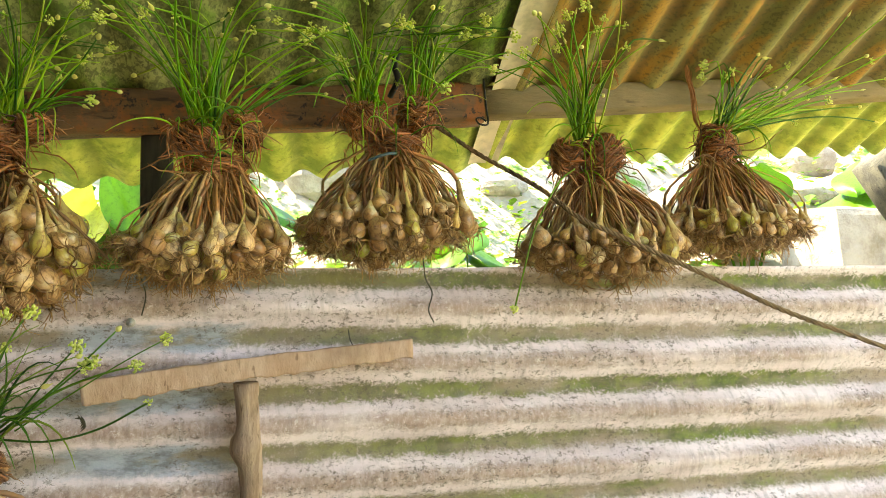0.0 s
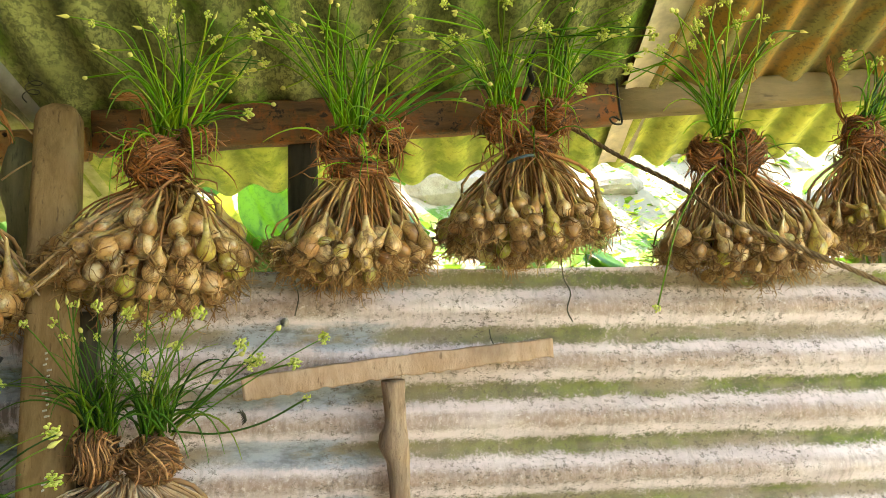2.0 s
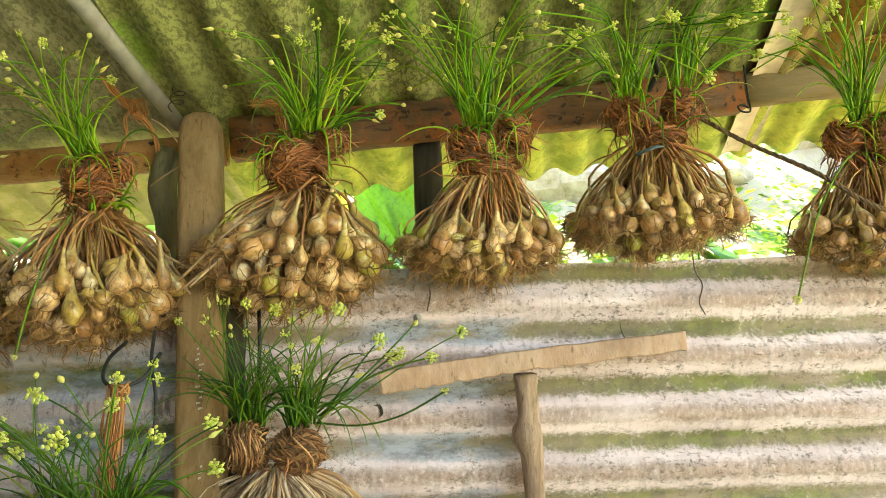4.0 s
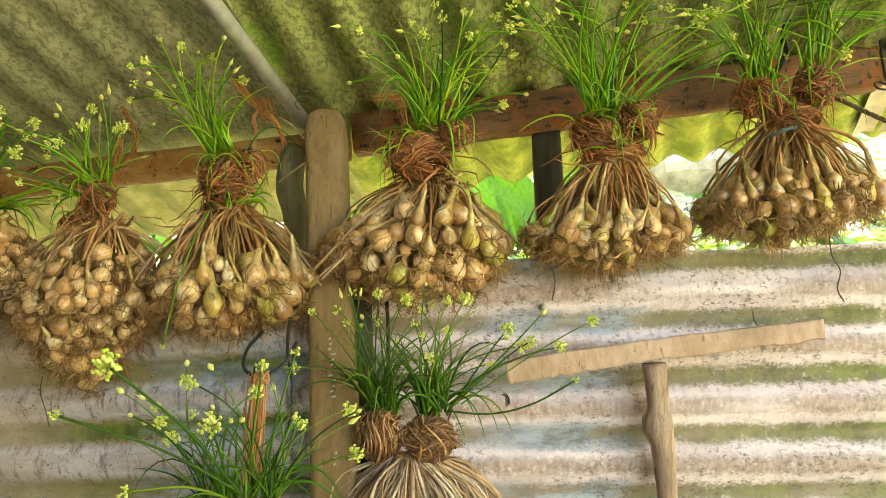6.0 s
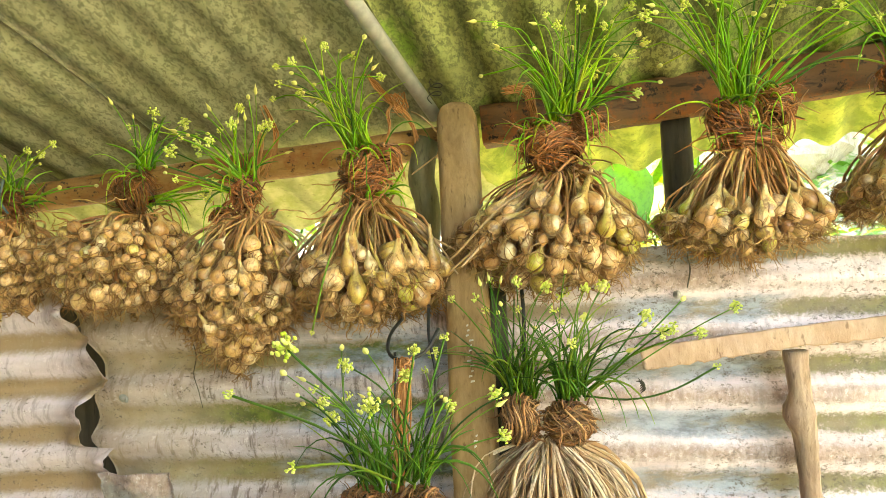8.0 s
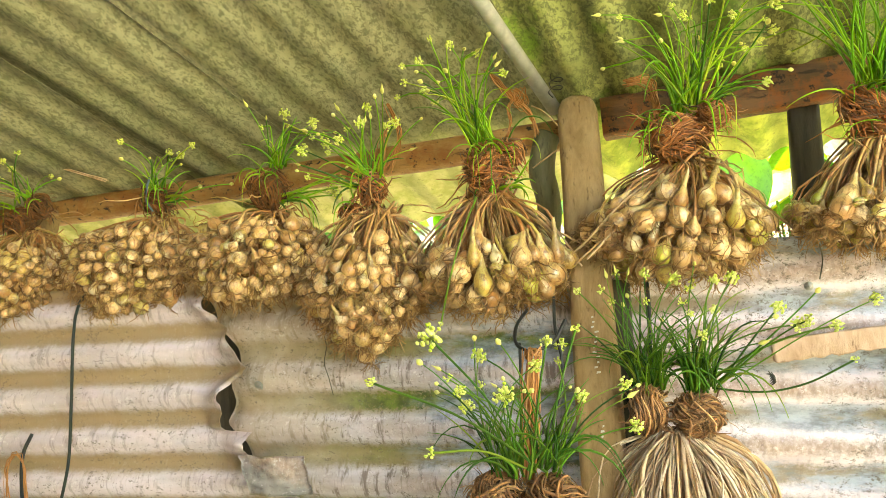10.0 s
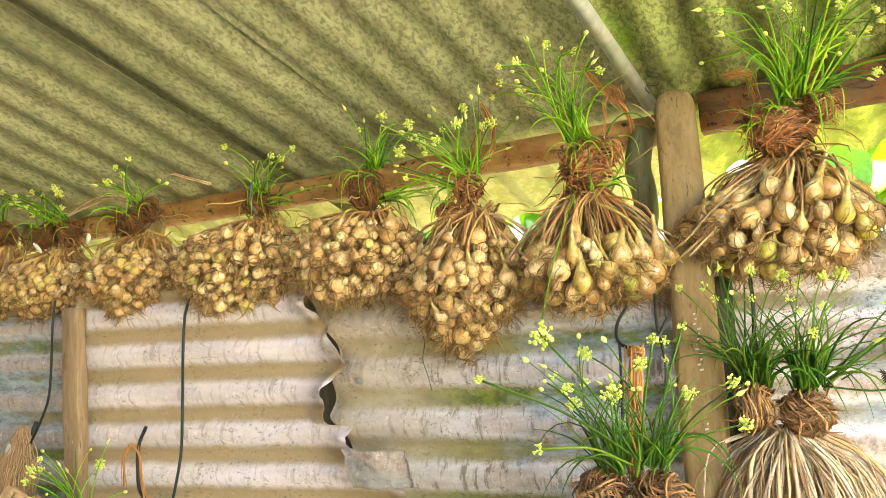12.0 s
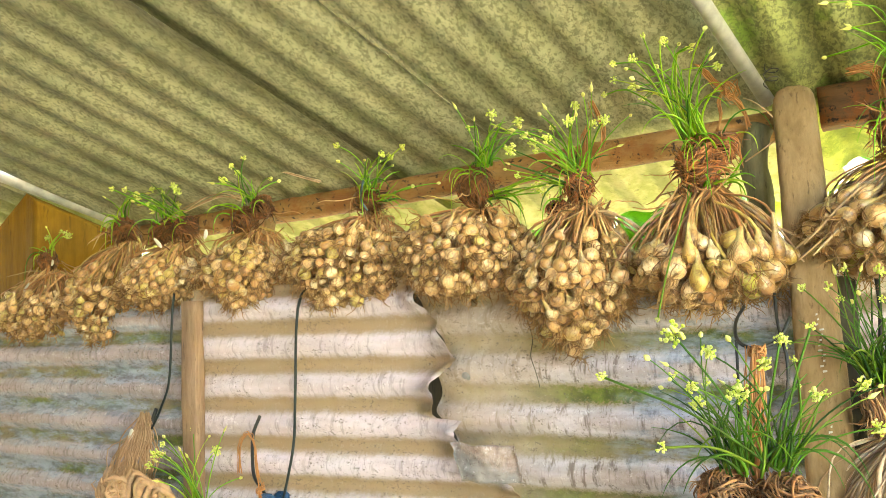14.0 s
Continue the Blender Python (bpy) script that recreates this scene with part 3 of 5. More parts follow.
# ---- roof ----
def build_roof():
    roof = thing("roof", (0, 1.0, 1.9), "corrugated zinc lean-to roof seen from beneath", "roof", kind="structure")

    def make(u0, u1, skew, low, lift, seed, material, label, amp=0.011, back_y=-1.9, tuck=0.0):
        def at(u, v):
            w = u0 + (u1 - u0) * u
            y = back_y + (low - back_y) * v
            x = w + skew * (y - 1.0)
            ph = 2 * math.pi * w / 0.0765
            z = roof_z(x, y) + amp * math.cos(ph) + lift - tuck * max(0, 1 - u / 0.16) + 0.004 * noise.noise((x * 2, y * 2, seed)) - (0.004 * noise.noise((x * 8, 0, seed)) if v > 0.97 else 0)
            return (x, y, z), (0, 0, 1)

        n = max(8, int((u1 - u0) / 0.0765 * 10))
        part("roof_sheet", sheet(n, 58, at, 0.0004), material, roof, label)

    make(-1.82, -1.112, 0.265, 1.335, -0.012, 1, ROOF_LEFT, "grey zinc roof sheet mottled with lichen", 0.0044)
    make(-1.22, -0.905, 0.265, 1.335, 0.006, 2, ROOF_LEFT, "grey zinc roof sheet mottled with lichen", 0.0044, tuck=0.018)
    make(-0.95, -0.452, 0.265, 1.345, 0.013, 6, ROOF_LEFT, "grey zinc roof sheet mottled with lichen", 0.0044)
    make(-0.475, 0.392, 0.14, 1.275, 0.004, 3, ROOF_MOSSY, "dark zinc roof sheet overgrown with green moss", 0.009)
    make(0.372, 1.45, 0.06, 1.255, 0.0, 4, ROOF_RUSTY, "tan zinc roof sheet with brown rust streaks")
    make(-3.2, -1.72, 0.27, 1.40, 0.13, 5, ROOF_LEFT, "grey zinc roof sheet past the metal tube", back_y=-1.9)


build_roof()


def lip_strip():
    """The overlapping lip of the rusty sheet, its lit edge put into a pale colour."""
    def at(u, v):
        w, y = 0.372 + 0.052 * u, -1.9 + 3.14 * v
        x = w + 0.10 * (y - 1.0)
        return (x, y, roof_z(x, y) - 0.009 + 0.003 * math.sin(4 * u)), (0, 0, 1)

    solid("roof_lip", sheet(3, 20, at, 0.0012), LIP_METAL, "zinc lip between two roof sheets, painted pale as if lit", "roof", kind="structure")


lip_strip()


# ---- timbers and tubes ----
def timber(name, a, b, w, h, material, label, category, up=(0, 0, 1), r=0.006, rough=0.0025, steps=24, kind=""):
    s = Soup()
    a, b = Vector(a), Vector(b)
    s.sweep([a.lerp(b, i / steps) for i in range(steps + 1)], rounded(w, h, r), up)
    wobble(s, rough, 14)
    return solid(name, s, material, label, category, kind=kind)


timber("beam", (-1.76, 1.072, 1.753), (-0.40, 1.072, 1.815), 0.05, 0.048, BEAM_LEFT, "reddish brown stained wooden beam under the roof", "beam", r=0.02)
timber("beam", (-0.39, 1.072, 1.829), (0.362, 1.066, 1.874), 0.046, 0.062, BEAM_WOOD, "rust-stained wooden beam with dark spots", "beam", r=0.008)
timber("beam", (0.366, 1.068, 1.875), (1.45, 1.068, 1.960), 0.04, 0.046, BEAM_GREY, "greyish brown wooden beam carrying the rusty sheet", "beam", r=0.006)


def leaning_post():
    s = Soup()
    a, b = Vector((-0.345, 0.585, 0.0)), Vector((-0.4195, 1.008, 1.826))
    path = [a.lerp(b, i / 30) for i in range(31)] + [b + Vector((0, 0.002, 0.010)), b + Vector((0, 0.004, 0.019)), b + Vector((0.001, 0.006, 0.026))]
    sizes = [1.08 - 0.10 * i / 30 for i in range(31)] + [0.93, 0.78, 0.45]
    s.sweep(path, rounded(0.0575, 0.046, 0.012, 4), (0, 1, 0), sizes)
    wobble(s, 0.0035, 13)
    post = thing("wooden_post", (-0.345, 0.585, 0), "weathered grey-brown wooden post leaning against the beam", "post")
    part("shaft", s, POST_WOOD, post)
    rnd = random.Random(4)
    for i in range(15):
        z = 1.53 - 0.0065 * i - (0.06 if i > 11 else 0)
        t = z / 1.84
        p = a.lerp(b, t)
        x = p.x + 0.004 + rnd.uniform(-0.003, 0.003)
        y = p.y - 0.0275
        w = rnd.uniform(0.0008, 0.0028)
        marks = Soup()
        marks.add([(x - w, y, z), (x + w, y, z + 0.001), (x + w, y + 0.0006, z + 0.003), (x - w, y + 0.0006, z + 0.0025), (x - w, y + 0.004, z), (x + w, y + 0.004, z + 0.001), (x + w, y + 0.004, z + 0.003), (x - w, y + 0.004, z + 0.0025)], [(0, 1, 2, 3), (0, 4, 5, 1), (2, 6, 7, 3), (1, 5, 6, 2), (0, 3, 7, 4), (4, 7, 6, 5)])
        part("chalk_mark", marks, CHALK, post, "faded white chalk dash", False)


leaning_post()
timber("dark_upright", (-0.107, 1.085, 0.0), (-0.107, 1.085, 1.815), 0.043, 0.03, DARK_WOOD, "dark wooden upright below the beam", "post", (0, 1, 0))
timber("narrow_post", (-1.449, 0.884, 0.0), (-1.449, 0.884, 1.592), 0.0345, 0.024, NARROW_WOOD, "narrow light brown wooden post before the zinc wall", "post", (0, 1, 0), 0.003, 0.0035, 90)
# thin dark strip added for the shade between post and zinc
timber("shade_strip", (-0.372, 0.962, 0.0), (-0.372, 0.962, 1.58), 0.03, 0.008, DARK_WOOD, "dark strip standing for shade behind the leaning post", "batten", (0, 1, 0), 0.002, 0.001)
timber("short_stud", (-1.40, 1.0, 1.60), (-1.40, 1.045, 1.77), 0.03, 0.03, POST_WOOD, "short brown stud under the beam", "stud", (0, 1, 0), 0.004)


# board added so the gap beside the tear reads as deep shade
timber("gap_shade_board", (-1.03, 1.13, 0.0), (-1.03, 1.13, 1.66), 0.40, 0.02, DARK_WOOD, "dark board added as shade behind the torn zinc", "board", (0, 1, 0))


def log_upright():
    s = Soup()
    s.tube(spline([(-0.49, 1.075, 0), (-0.495, 1.07, 1.0), (-0.490, 1.06, 1.55), (-0.474, 1.045, 1.69), (-0.484, 1.04, 1.75), (-0.474, 1.04, 1.79), (-0.466, 1.04, 1.806)], 30), 0.019, 12)
    wobble(s, 0.006, 16)
    solid("log_upright", s, BARK_WOOD, "dark grey-green round log behind the post", "post")


log_upright()


def metal_tube(a, b, r, label):
    s = Soup()
    a, b = Vector(a), Vector(b)
    s.tube([a.lerp(b, i / 6) for i in range(7)], r, 14)
    solid("metal_tube", s, TUBE_METAL, label, "tube")


def under_roof(x, y, gap):
    return (x, y, roof_z(x, y) - gap)


metal_tube(under_roof(-0.813, -0.6, 0.014), under_roof(-0.4575, 1.04, 0.014), 0.0108, "galvanised steel tube running up under the roof")
metal_tube(under_roof(-2.40, -0.4, 0.008), under_roof(-1.80, 1.03, 0.008), 0.0165, "galvanised steel tube under the roof's gap")


def timber_end():
    s = Soup()
    plan = [(-2.62, 1.09, 1.60), (-2.131, 1.04, 1.872), (-2.075, 1.02, 1.860), (-1.865, 1.13, 1.752), (-2.2, 1.42, 1.80)]
    s.add(plan + [(x, y, 0) for x, y, z in plan], [(4, 3, 2, 1, 0), (5, 6, 7, 8, 9)] + [(i, (i + 1) % 5, (i + 1) % 5 + 5, i + 5) for i in range(5)])
    ob = solid("hardwood_post", s, TIMBER_WOOD, "thick orange hardwood post with a cut top", "post", False)
    bev = ob.modifiers.new("bevel", "BEVEL")
    bev.width, bev.segments = 0.008, 2


timber_end()


def plank():
    s = Soup()
    a, b = Vector((-0.184, 0.944, 1.477)), Vector((0.213, 0.946, 1.512))
    path = []
    for i in range(91):
        p = a.lerp(b, i / 90)
        p.z += 0.003 * math.sin(math.pi * i / 90)
        path.append(p)
    s.sweep(path, rounded(0.02, 0.028, 0.002), (0, 0, 1), [1.05 - 0.002 * i for i in range(91)])
    s.v = [(x, y, z + (0.005 * max(0, noise.noise((x * 28, 0, 3))) + 0.003 * noise.noise((x * 90, 0, 5)) if z < 1.4795 + 0.0882 * (x + 0.184) else 0)) for x, y, z in s.v]
    wobble(s, 0.0016, 30)
    solid("plank", s, PLANK_WOOD, "short rough-sawn wooden plank resting on a stick", "plank")
    s = Soup()
    zs = [0.0, 0.6, 1.2] + [1.29 + 0.01 * i for i in range(20)]
    knots = ((1.402, 0.0068, 0.016), (1.474, 0.0016, 0.012), (1.33, -0.001, 0.02))

    def girth(z):
        return 0.0138 + sum(g * math.exp(-((z - c) / w) ** 2) for c, g, w in knots)

    s.sweep([(0.0045 + 0.0035 * math.sin(z * 11) - (0.004 * math.exp(-((z - 1.402) / 0.02) ** 2)), 0.943 + 0.002 * math.sin(z * 7), z) for z in zs], [(math.cos(a * math.pi / 9), math.sin(a * math.pi / 9)) for a in range(18)], (0, 1, 0), [girth(z) for z in zs])
    wobble(s, 0.0026, 45)
    wobble(s, 0.001, 150)
    solid("propping_stick", s, STICK_WOOD, "knotty bark-stripped stick propping up the plank", "stick")


plank()


# ---- onion pieces, shared by all bundles ----
def lathe(name, profile, material, sides=10, bend=0.0, wob=0.0, seed=0):
    rnd = random.Random(seed)
    s = Soup()
    verts, faces = [], []
    for z, r in profile:
        for j in range(sides):
            a = 2 * math.pi * j / sides
            w = r * (1 + rnd.uniform(-wob, wob))
            verts.append((w * math.cos(a) + bend * max(z, 0) ** 2, w * math.sin(a), z))
    for i in range(len(profile) - 1):
        for j in range(sides):
            k = (j + 1) % sides
            faces.append((i * sides + j, i * sides + k, (i + 1) * sides + k, (i + 1) * sides + j))
    s.add(verts, faces)
    return s.mesh(name, material)


UNIT = 0.01
BULB_MESHES, BULB_TIPS = [], []
for n, (neck, fat, bend) in enumerate(((2.6, 1.0, 0.05), (3.4, 0.92, -0.06), (2.2, 1.08, 0.0), (3.0, 0.82, 0.08), (2.4, 1.1, 0.06))):
    prof = [(-1.0, 0.03), (-0.97, 0.24), (-0.82, 0.56), (-0.45, 0.9), (0.0, 1.0), (0.45, 0.90), (0.85, 0.68), (1.25, 0.46), (1.25 + (neck - 1.25) * 0.35, 0.33), (1.25 + (neck - 1.25) * 0.7, 0.25), (neck, 0.19)]
    BULB_TIPS.append(Vector((bend * 0.6 / UNIT * (neck * UNIT * 0.93) ** 2, 0, neck * UNIT * 0.93)))
    BULB_MESHES.append(lathe("bulb", [(z * UNIT, r * fat * UNIT) for z, r in prof], BULB, 10, bend / UNIT * 0.6, 0.05, n))
ROUND_MESHES, ROUND_TIPS = [], []
for n, (neck, fat, bend) in enumerate(((1.8, 1.1, 0.05), (2.2, 1.0, -0.07), (1.6, 1.15, 0.0), (1.9, 0.95, 0.1), (1.7, 1.2, 0.06))):
    prof = [(-0.95, 0.03), (-0.92, 0.24), (-0.75, 0.58), (-0.4, 0.9), (0.0, 1.0), (0.4, 0.88), (0.75, 0.58), (1.1, 0.33), (1.1 + (neck - 1.1) * 0.5, 0.22), (neck, 0.16)]
    ROUND_TIPS.append(Vector((bend * 0.6 / UNIT * (neck * UNIT * 0.93) ** 2, 0, neck * UNIT * 0.93)))
    ROUND_MESHES.append(lathe("bulb", [(z * UNIT, r * fat * UNIT) for z, r in prof], BULB_SMALL, 10, bend / UNIT * 0.6, 0.05, 20 + n))


def umbel(seed, count, size):
    rnd, s = random.Random(seed), Soup()
    for n in range(count):
        d = Vector((rnd.gauss(0, 1), rnd.gauss(0, 1), rnd.gauss(0.5, 0.9))).normalized()
        tip = d * size * rnd.uniform(0.45, 1.05) + Vector((0, 0, size * 0.3))
        s.tube([(0, 0, 0), tip * 0.5, tip], size * 0.035, 3)
        r = size * rnd.uniform(0.13, 0.2)
        s.ball(tip, (r, r, r * 1.35), 4, 6)
    return s.mesh("flower_head", FLOWER)


HEADS = [umbel(1, 22, 0.0072), umbel(2, 30, 0.0085), umbel(3, 15, 0.006)]
BUDS = [lathe("flower_bud", [(-0.001, 0.0008), (0.002, 0.0026), (0.005, 0.0034), (0.009, 0.0026), (0.013, 0.0012), (0.018, 0.0003)], BUD, 7, 4.0, 0.1, 1), lathe("flower_bud", [(-0.001, 0.0008), (0.0015, 0.0032), (0.004, 0.0042), (0.007, 0.0034), (0.0095, 0.001)], BUD, 7, 0, 0.12, 2)]


def aimed(at, d, size=1.0, spin=0.0):
    q = Vector(d).to_track_quat("Z", "Y")
    return Matrix.Translation(at) @ q.to_matrix().to_4x4() @ Matrix.Rotation(spin, 4, "Z") @ Matrix.Diagonal((size, size, size, 1))


def crown(soup, material, ob):
    """The leaf tuft as a part, with its flower heads and buds under it."""
    tuft = part("green_leaf_tuft", soup, material, ob, "fresh green sprouting leaves", kind="stuff")
    for name, mesh, m in soup.heads:
        piece(name, mesh, tuft, m)


def piece(name, mesh, parent, world_matrix):
    ob = new(name, mesh)
    ob.parent = parent
    ob.matrix_basis = Matrix.Translation(-spot(parent)) @ world_matrix
    return ob


def knot(soup, core, rnd, at, radii, count=80, thick=0.0013, turns=None, stray=0.27):
    """A fist of wound dry leaves: untidy strands in several turns round a dark filler core, with loose ends."""
    at = Vector(at)
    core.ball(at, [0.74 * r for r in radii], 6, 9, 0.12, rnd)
    turns = [Vector(v) for v in turns] if turns else [Vector((rnd.uniform(-0.9, 0.9), rnd.uniform(-0.5, 0.5), rnd.uniform(0.2, 1))).normalized() for n in range(3)]
    shift = Vector((rnd.uniform(0, 50), 0, 0))
    for n in range(int(count * 2.1)):
        ax = (rnd.choice(turns) + Vector((rnd.gauss(0, stray), rnd.gauss(0, stray), rnd.gauss(0, stray)))).normalized()
        a = ax.orthogonal().normalized()
        b = ax.cross(a)
        start, span, lift = rnd.uniform(0, 6.28), rnd.uniform(1.0, 3.8), rnd.uniform(-0.75, 0.75)
        ring = math.sqrt(1 - lift * lift)
        path, loose, base = [], n % 6 == 0 and stray > 0.15, rnd.uniform(0.78, 1.04)
        for i in range(10):
            t = start + span * i / 9
            d = (a * math.cos(t) + b * math.sin(t)) * ring + ax * (lift + 0.12 * math.sin(3 * t))
            g = base + 0.62 * stray * noise.noise(d * 2.4 + shift) + (0.16 * max(0, i - 6) if loose else 0)
            q = at + Vector((d.x * radii[0], d.y * radii[1], d.z * radii[2])) * g
            if loose:
                q.z -= 0.0016 * max(0, i - 6) ** 2
            path.append(q)
        w = thick * rnd.choice((0.35, 0.5, 0.65, 0.85, 1.3))
        soup.tube(path, w, 4, [w * 0.6] + [w] * 8 + [w * 0.4])
    # dry ends that stick out of the winding
    for n in range(int(count * 0.16)):
        a, up = rnd.uniform(0, 6.28), rnd.uniform(-0.9, 1.0)
        d = Vector((math.cos(a), math.sin(a) - 0.3, up)).normalized()
        q = at + Vector((d.x * radii[0], d.y * radii[1], d.z * radii[2])) * 0.85
        path = [q.copy()]
        for i in range(6):
            d = (d + Vector((rnd.gauss(0, 0.3), rnd.gauss(0, 0.3), rnd.gauss(-0.1, 0.3)))).normalized()
            q = q + d * rnd.uniform(0.002, 0.007)
            path.append(q.copy())
        w = thick * rnd.uniform(0.4, 1.1)
        soup.tube(path, w, 4, [w, w, w * 1.2, w, w * 0.8, w * 0.6, w * 0.3])


def blades(thing_ob, soup, rnd, base, count, length, lean, spread, droop, heads, wide=0.0025, spot_size=0.018):
    """Green leaves that spring from a knot; some are flower stalks with a head or a bud at the end."""
    for n in range(int(count * 0.68)):
        p = Vector(base) + Vector((rnd.uniform(-1, 1) * spot_size, rnd.uniform(-1, 1) * spot_size * 0.6, rnd.uniform(-0.4, 0.4) * spot_size))
        d = (Vector(lean) + Vector((rnd.gauss(0, spread * 0.72), rnd.gauss(0, spread * 0.45), rnd.gauss(0, spread * 0.3)))).normalized()
        stalk = n < heads * 1.8
        full = length * (rnd.uniform(0.7, 1.15) if stalk else rnd.uniform(0.35, 1.0))
        steps = 9
        fall = droop * rnd.uniform(0.1, 0.5) if stalk else droop * rnd.choice((0.2, 0.5, 1.0, 2.0, 4.5))
        turn = Vector((rnd.gauss(0, 0.10), rnd.gauss(0, 0.07), 0))
        path = [p.copy()]
        for i in range(steps):
            d = (d + turn + Vector((0, 0, -fall * (i + 1) / steps * 0.28))).normalized()
            p = p + d * full / steps
            lid = roof_z(p.x, p.y) - 0.022
            if p.z > lid:
                p.z = lid
                d.z = min(d.z, 0.0)
                d.y -= 0.2
            path.append(p.copy())
        w = wide * rnd.uniform(0.55, 1.0) * (0.7 if stalk else 1.0)
        tail = 0.7 if stalk else 0.2
        soup.tube(path, w, 4, [w * (1 - (1 - tail) * (i / steps) ** 1.5) for i in range(steps + 1)])
        if stalk:
            mesh = rnd.choice(HEADS + [BUDS[0], BUDS[1]] * 2)
            soup.heads.append(("flower_head" if mesh in HEADS else "flower_bud", mesh, aimed(path[-1], d, rnd.uniform(0.75, 1.2) * (1.0 if mesh in HEADS else 0.72), rnd.uniform(0, 6))))


def bundle(label, neck, xl, xr, ztop, zbot, size, count, knots, fans, seed, depth=0.085, yc=0.95, tail=0.55, tail_x=0.0, wisps=14, strays=(), rounded_bulbs=False):
    """A hanging bundle: bulbs in a bell below a neck of stalks, bound with wound leaves, green leaves above."""
    rnd = random.Random(seed)
    ob = thing("onion_bundle", neck, label, "onion bundle", "hanging onion bundles")
    neck = Vector(neck)
    stems, roots, bind, core, green, stray_soup = Soup(), Soup(), Soup(), Soup(), Soup(), Soup()
    mid, half = (xl + xr) / 2, (xr - xl) / 2 - size * 0.6
    low, high = zbot + size * 1.2, ztop - size * 0.4
    done, tries = [], 0
    count = int(count * 1.4)
    small = size < 0.0112 or rounded_bulbs
    shapes, tips = (ROUND_MESHES, ROUND_TIPS) if small else (BULB_MESHES, BULB_TIPS)
    while len(done) < count and tries < 9000:
        tries += 1
        t = rnd.random() ** 0.9
        s = 0.70 + 0.30 * min(t / 0.4, 1) if t < 0.4 else 1 - (1 - tail) * ((t - 0.4) / 0.6) ** 1.4
        a = rnd.uniform(0, 2 * math.pi)
        rho = 1.0 if rnd.random() < 0.72 else rnd.uniform(0.35, 0.8)
        z = high + (low - high) * t + rnd.gauss(0, 0.004)
        # bulbs at the rim of a bell hang higher
        z += 0.022 * abs(math.cos(a)) * t * (1 if tail > 0.4 else 0.4)
        p = Vector((mid + tail_x * t + half * s * rho * math.cos(a), yc + depth * s * rho * math.sin(a), z))
        r = size * rnd.choice((0.6, 0.7, 0.78, 0.86, 0.94, 1.08))
        if any((p - q).length < 0.74 * (r + e) for q, e in done):
            continue
        done.append((p, r))
        foot = neck + Vector((rnd.gauss(0, 0.016), rnd.gauss(0, 0.012), -0.022 + rnd.gauss(0, 0.006)))
        way = (foot - p).normalized()
        up = (way * 0.75 + Vector((0, 0, 0.3)) + Vector((rnd.gauss(0, 0.36), rnd.gauss(0, 0.36), rnd.gauss(0, 0.3)))).normalized()
        which, tall = rnd.randrange(5), rnd.uniform(0.9, 1.25)
        m = aimed(p, up, r / UNIT, rnd.uniform(0, 6.28)) @ Matrix.Diagonal((1, 1, tall, 1))
        piece("bulb", shapes[which], ob, m)
        top = m @ tips[which]
        span = (foot - top).length
        c1, c2 = top + (up * 1.4 + way * 0.6) * span * 0.17, foot + (top - foot) * 0.30 + Vector((rnd.gauss(0, 0.004), rnd.gauss(0, 0.004), 0.004))
        path = [top * (1 - u) ** 3 + c1 * 3 * u * (1 - u) ** 2 + c2 * 3 * u * u * (1 - u) + foot * u ** 3 for u in (0, 0.17, 0.34, 0.5, 0.67, 0.84, 1)]
        w = r * rnd.uniform(0.10, 0.19)
        stems.tube(path, w, 5, [r * 0.19, w * 1.1, w * 0.9, w, w * 1.05, w, w * 0.9])
        base = p - up * r * 0.95
        for n in range(5):
            a0, b0 = rnd.uniform(0, 6.28), rnd.uniform(0.8, 2.6)
            e = up.orthogonal().normalized()
            g = up.cross(e)
            w = rnd.uniform(0.0004, 0.0008)
            path = []
            for i in range(7):
                t = i / 6 * b0
                d = -up * math.cos(t) + (e * math.cos(a0 + 0.5 * t) + g * math.sin(a0 + 0.5 * t)) * math.sin(t)
                path.append(p + d * r * (1.03 + 0.22 * rnd.random()))
            roots.tube(path, w, 3, [w] * 6 + [w * 0.4])
        for n in range(rnd.randint(8, 13) if size > 0.0112 else rnd.randint(5, 8)):
            d = (-up * 0.8 + Vector((rnd.gauss(0, 0.75), rnd.gauss(0, 0.75), rnd.gauss(-0.25, 0.5)))).normalized()
            full = rnd.uniform(0.5, 1.5) * 0.027 * (size / 0.014) ** 0.4
            q = base.copy()
            path = [q.copy()]
            for i in range(5):
                d = (d + Vector((rnd.gauss(0, 0.55), rnd.gauss(0, 0.55), rnd.gauss(-0.08, 0.5)))).normalized()
                q = q + d * full / 5
                path.append(q.copy())
            w = rnd.uniform(0.0005, 0.0010)
            roots.tube(path, w, 3, [w, w, w, w * 0.8, w * 0.6, w * 0.3])
    # stalks whose bulbs sit deeper in the bundle
    for n in range(120):
        a = rnd.uniform(0, 6.28)
        rho = rnd.uniform(0.35, 0.98)
        foot = neck + Vector((0.022 * math.cos(a), 0.018 * math.sin(a), -0.02))
        end = Vector((mid + half * 0.86 * rho * math.cos(a), yc + depth * 0.86 * rho * math.sin(a), high - rnd.uniform(0.0, 0.03)))
        bow = foot.lerp(end, 0.45) + Vector((0.14 * (end.x - foot.x), 0.14 * (end.y - foot.y), 0.004)) + Vector((rnd.gauss(0, 0.004), rnd.gauss(0, 0.004), rnd.gauss(0, 0.003)))
        w = rnd.choice((0.0007, 0.0010, 0.0013, 0.0017, 0.0022))
        stems.tube(spline([foot, bow, end], 7), w, 5)
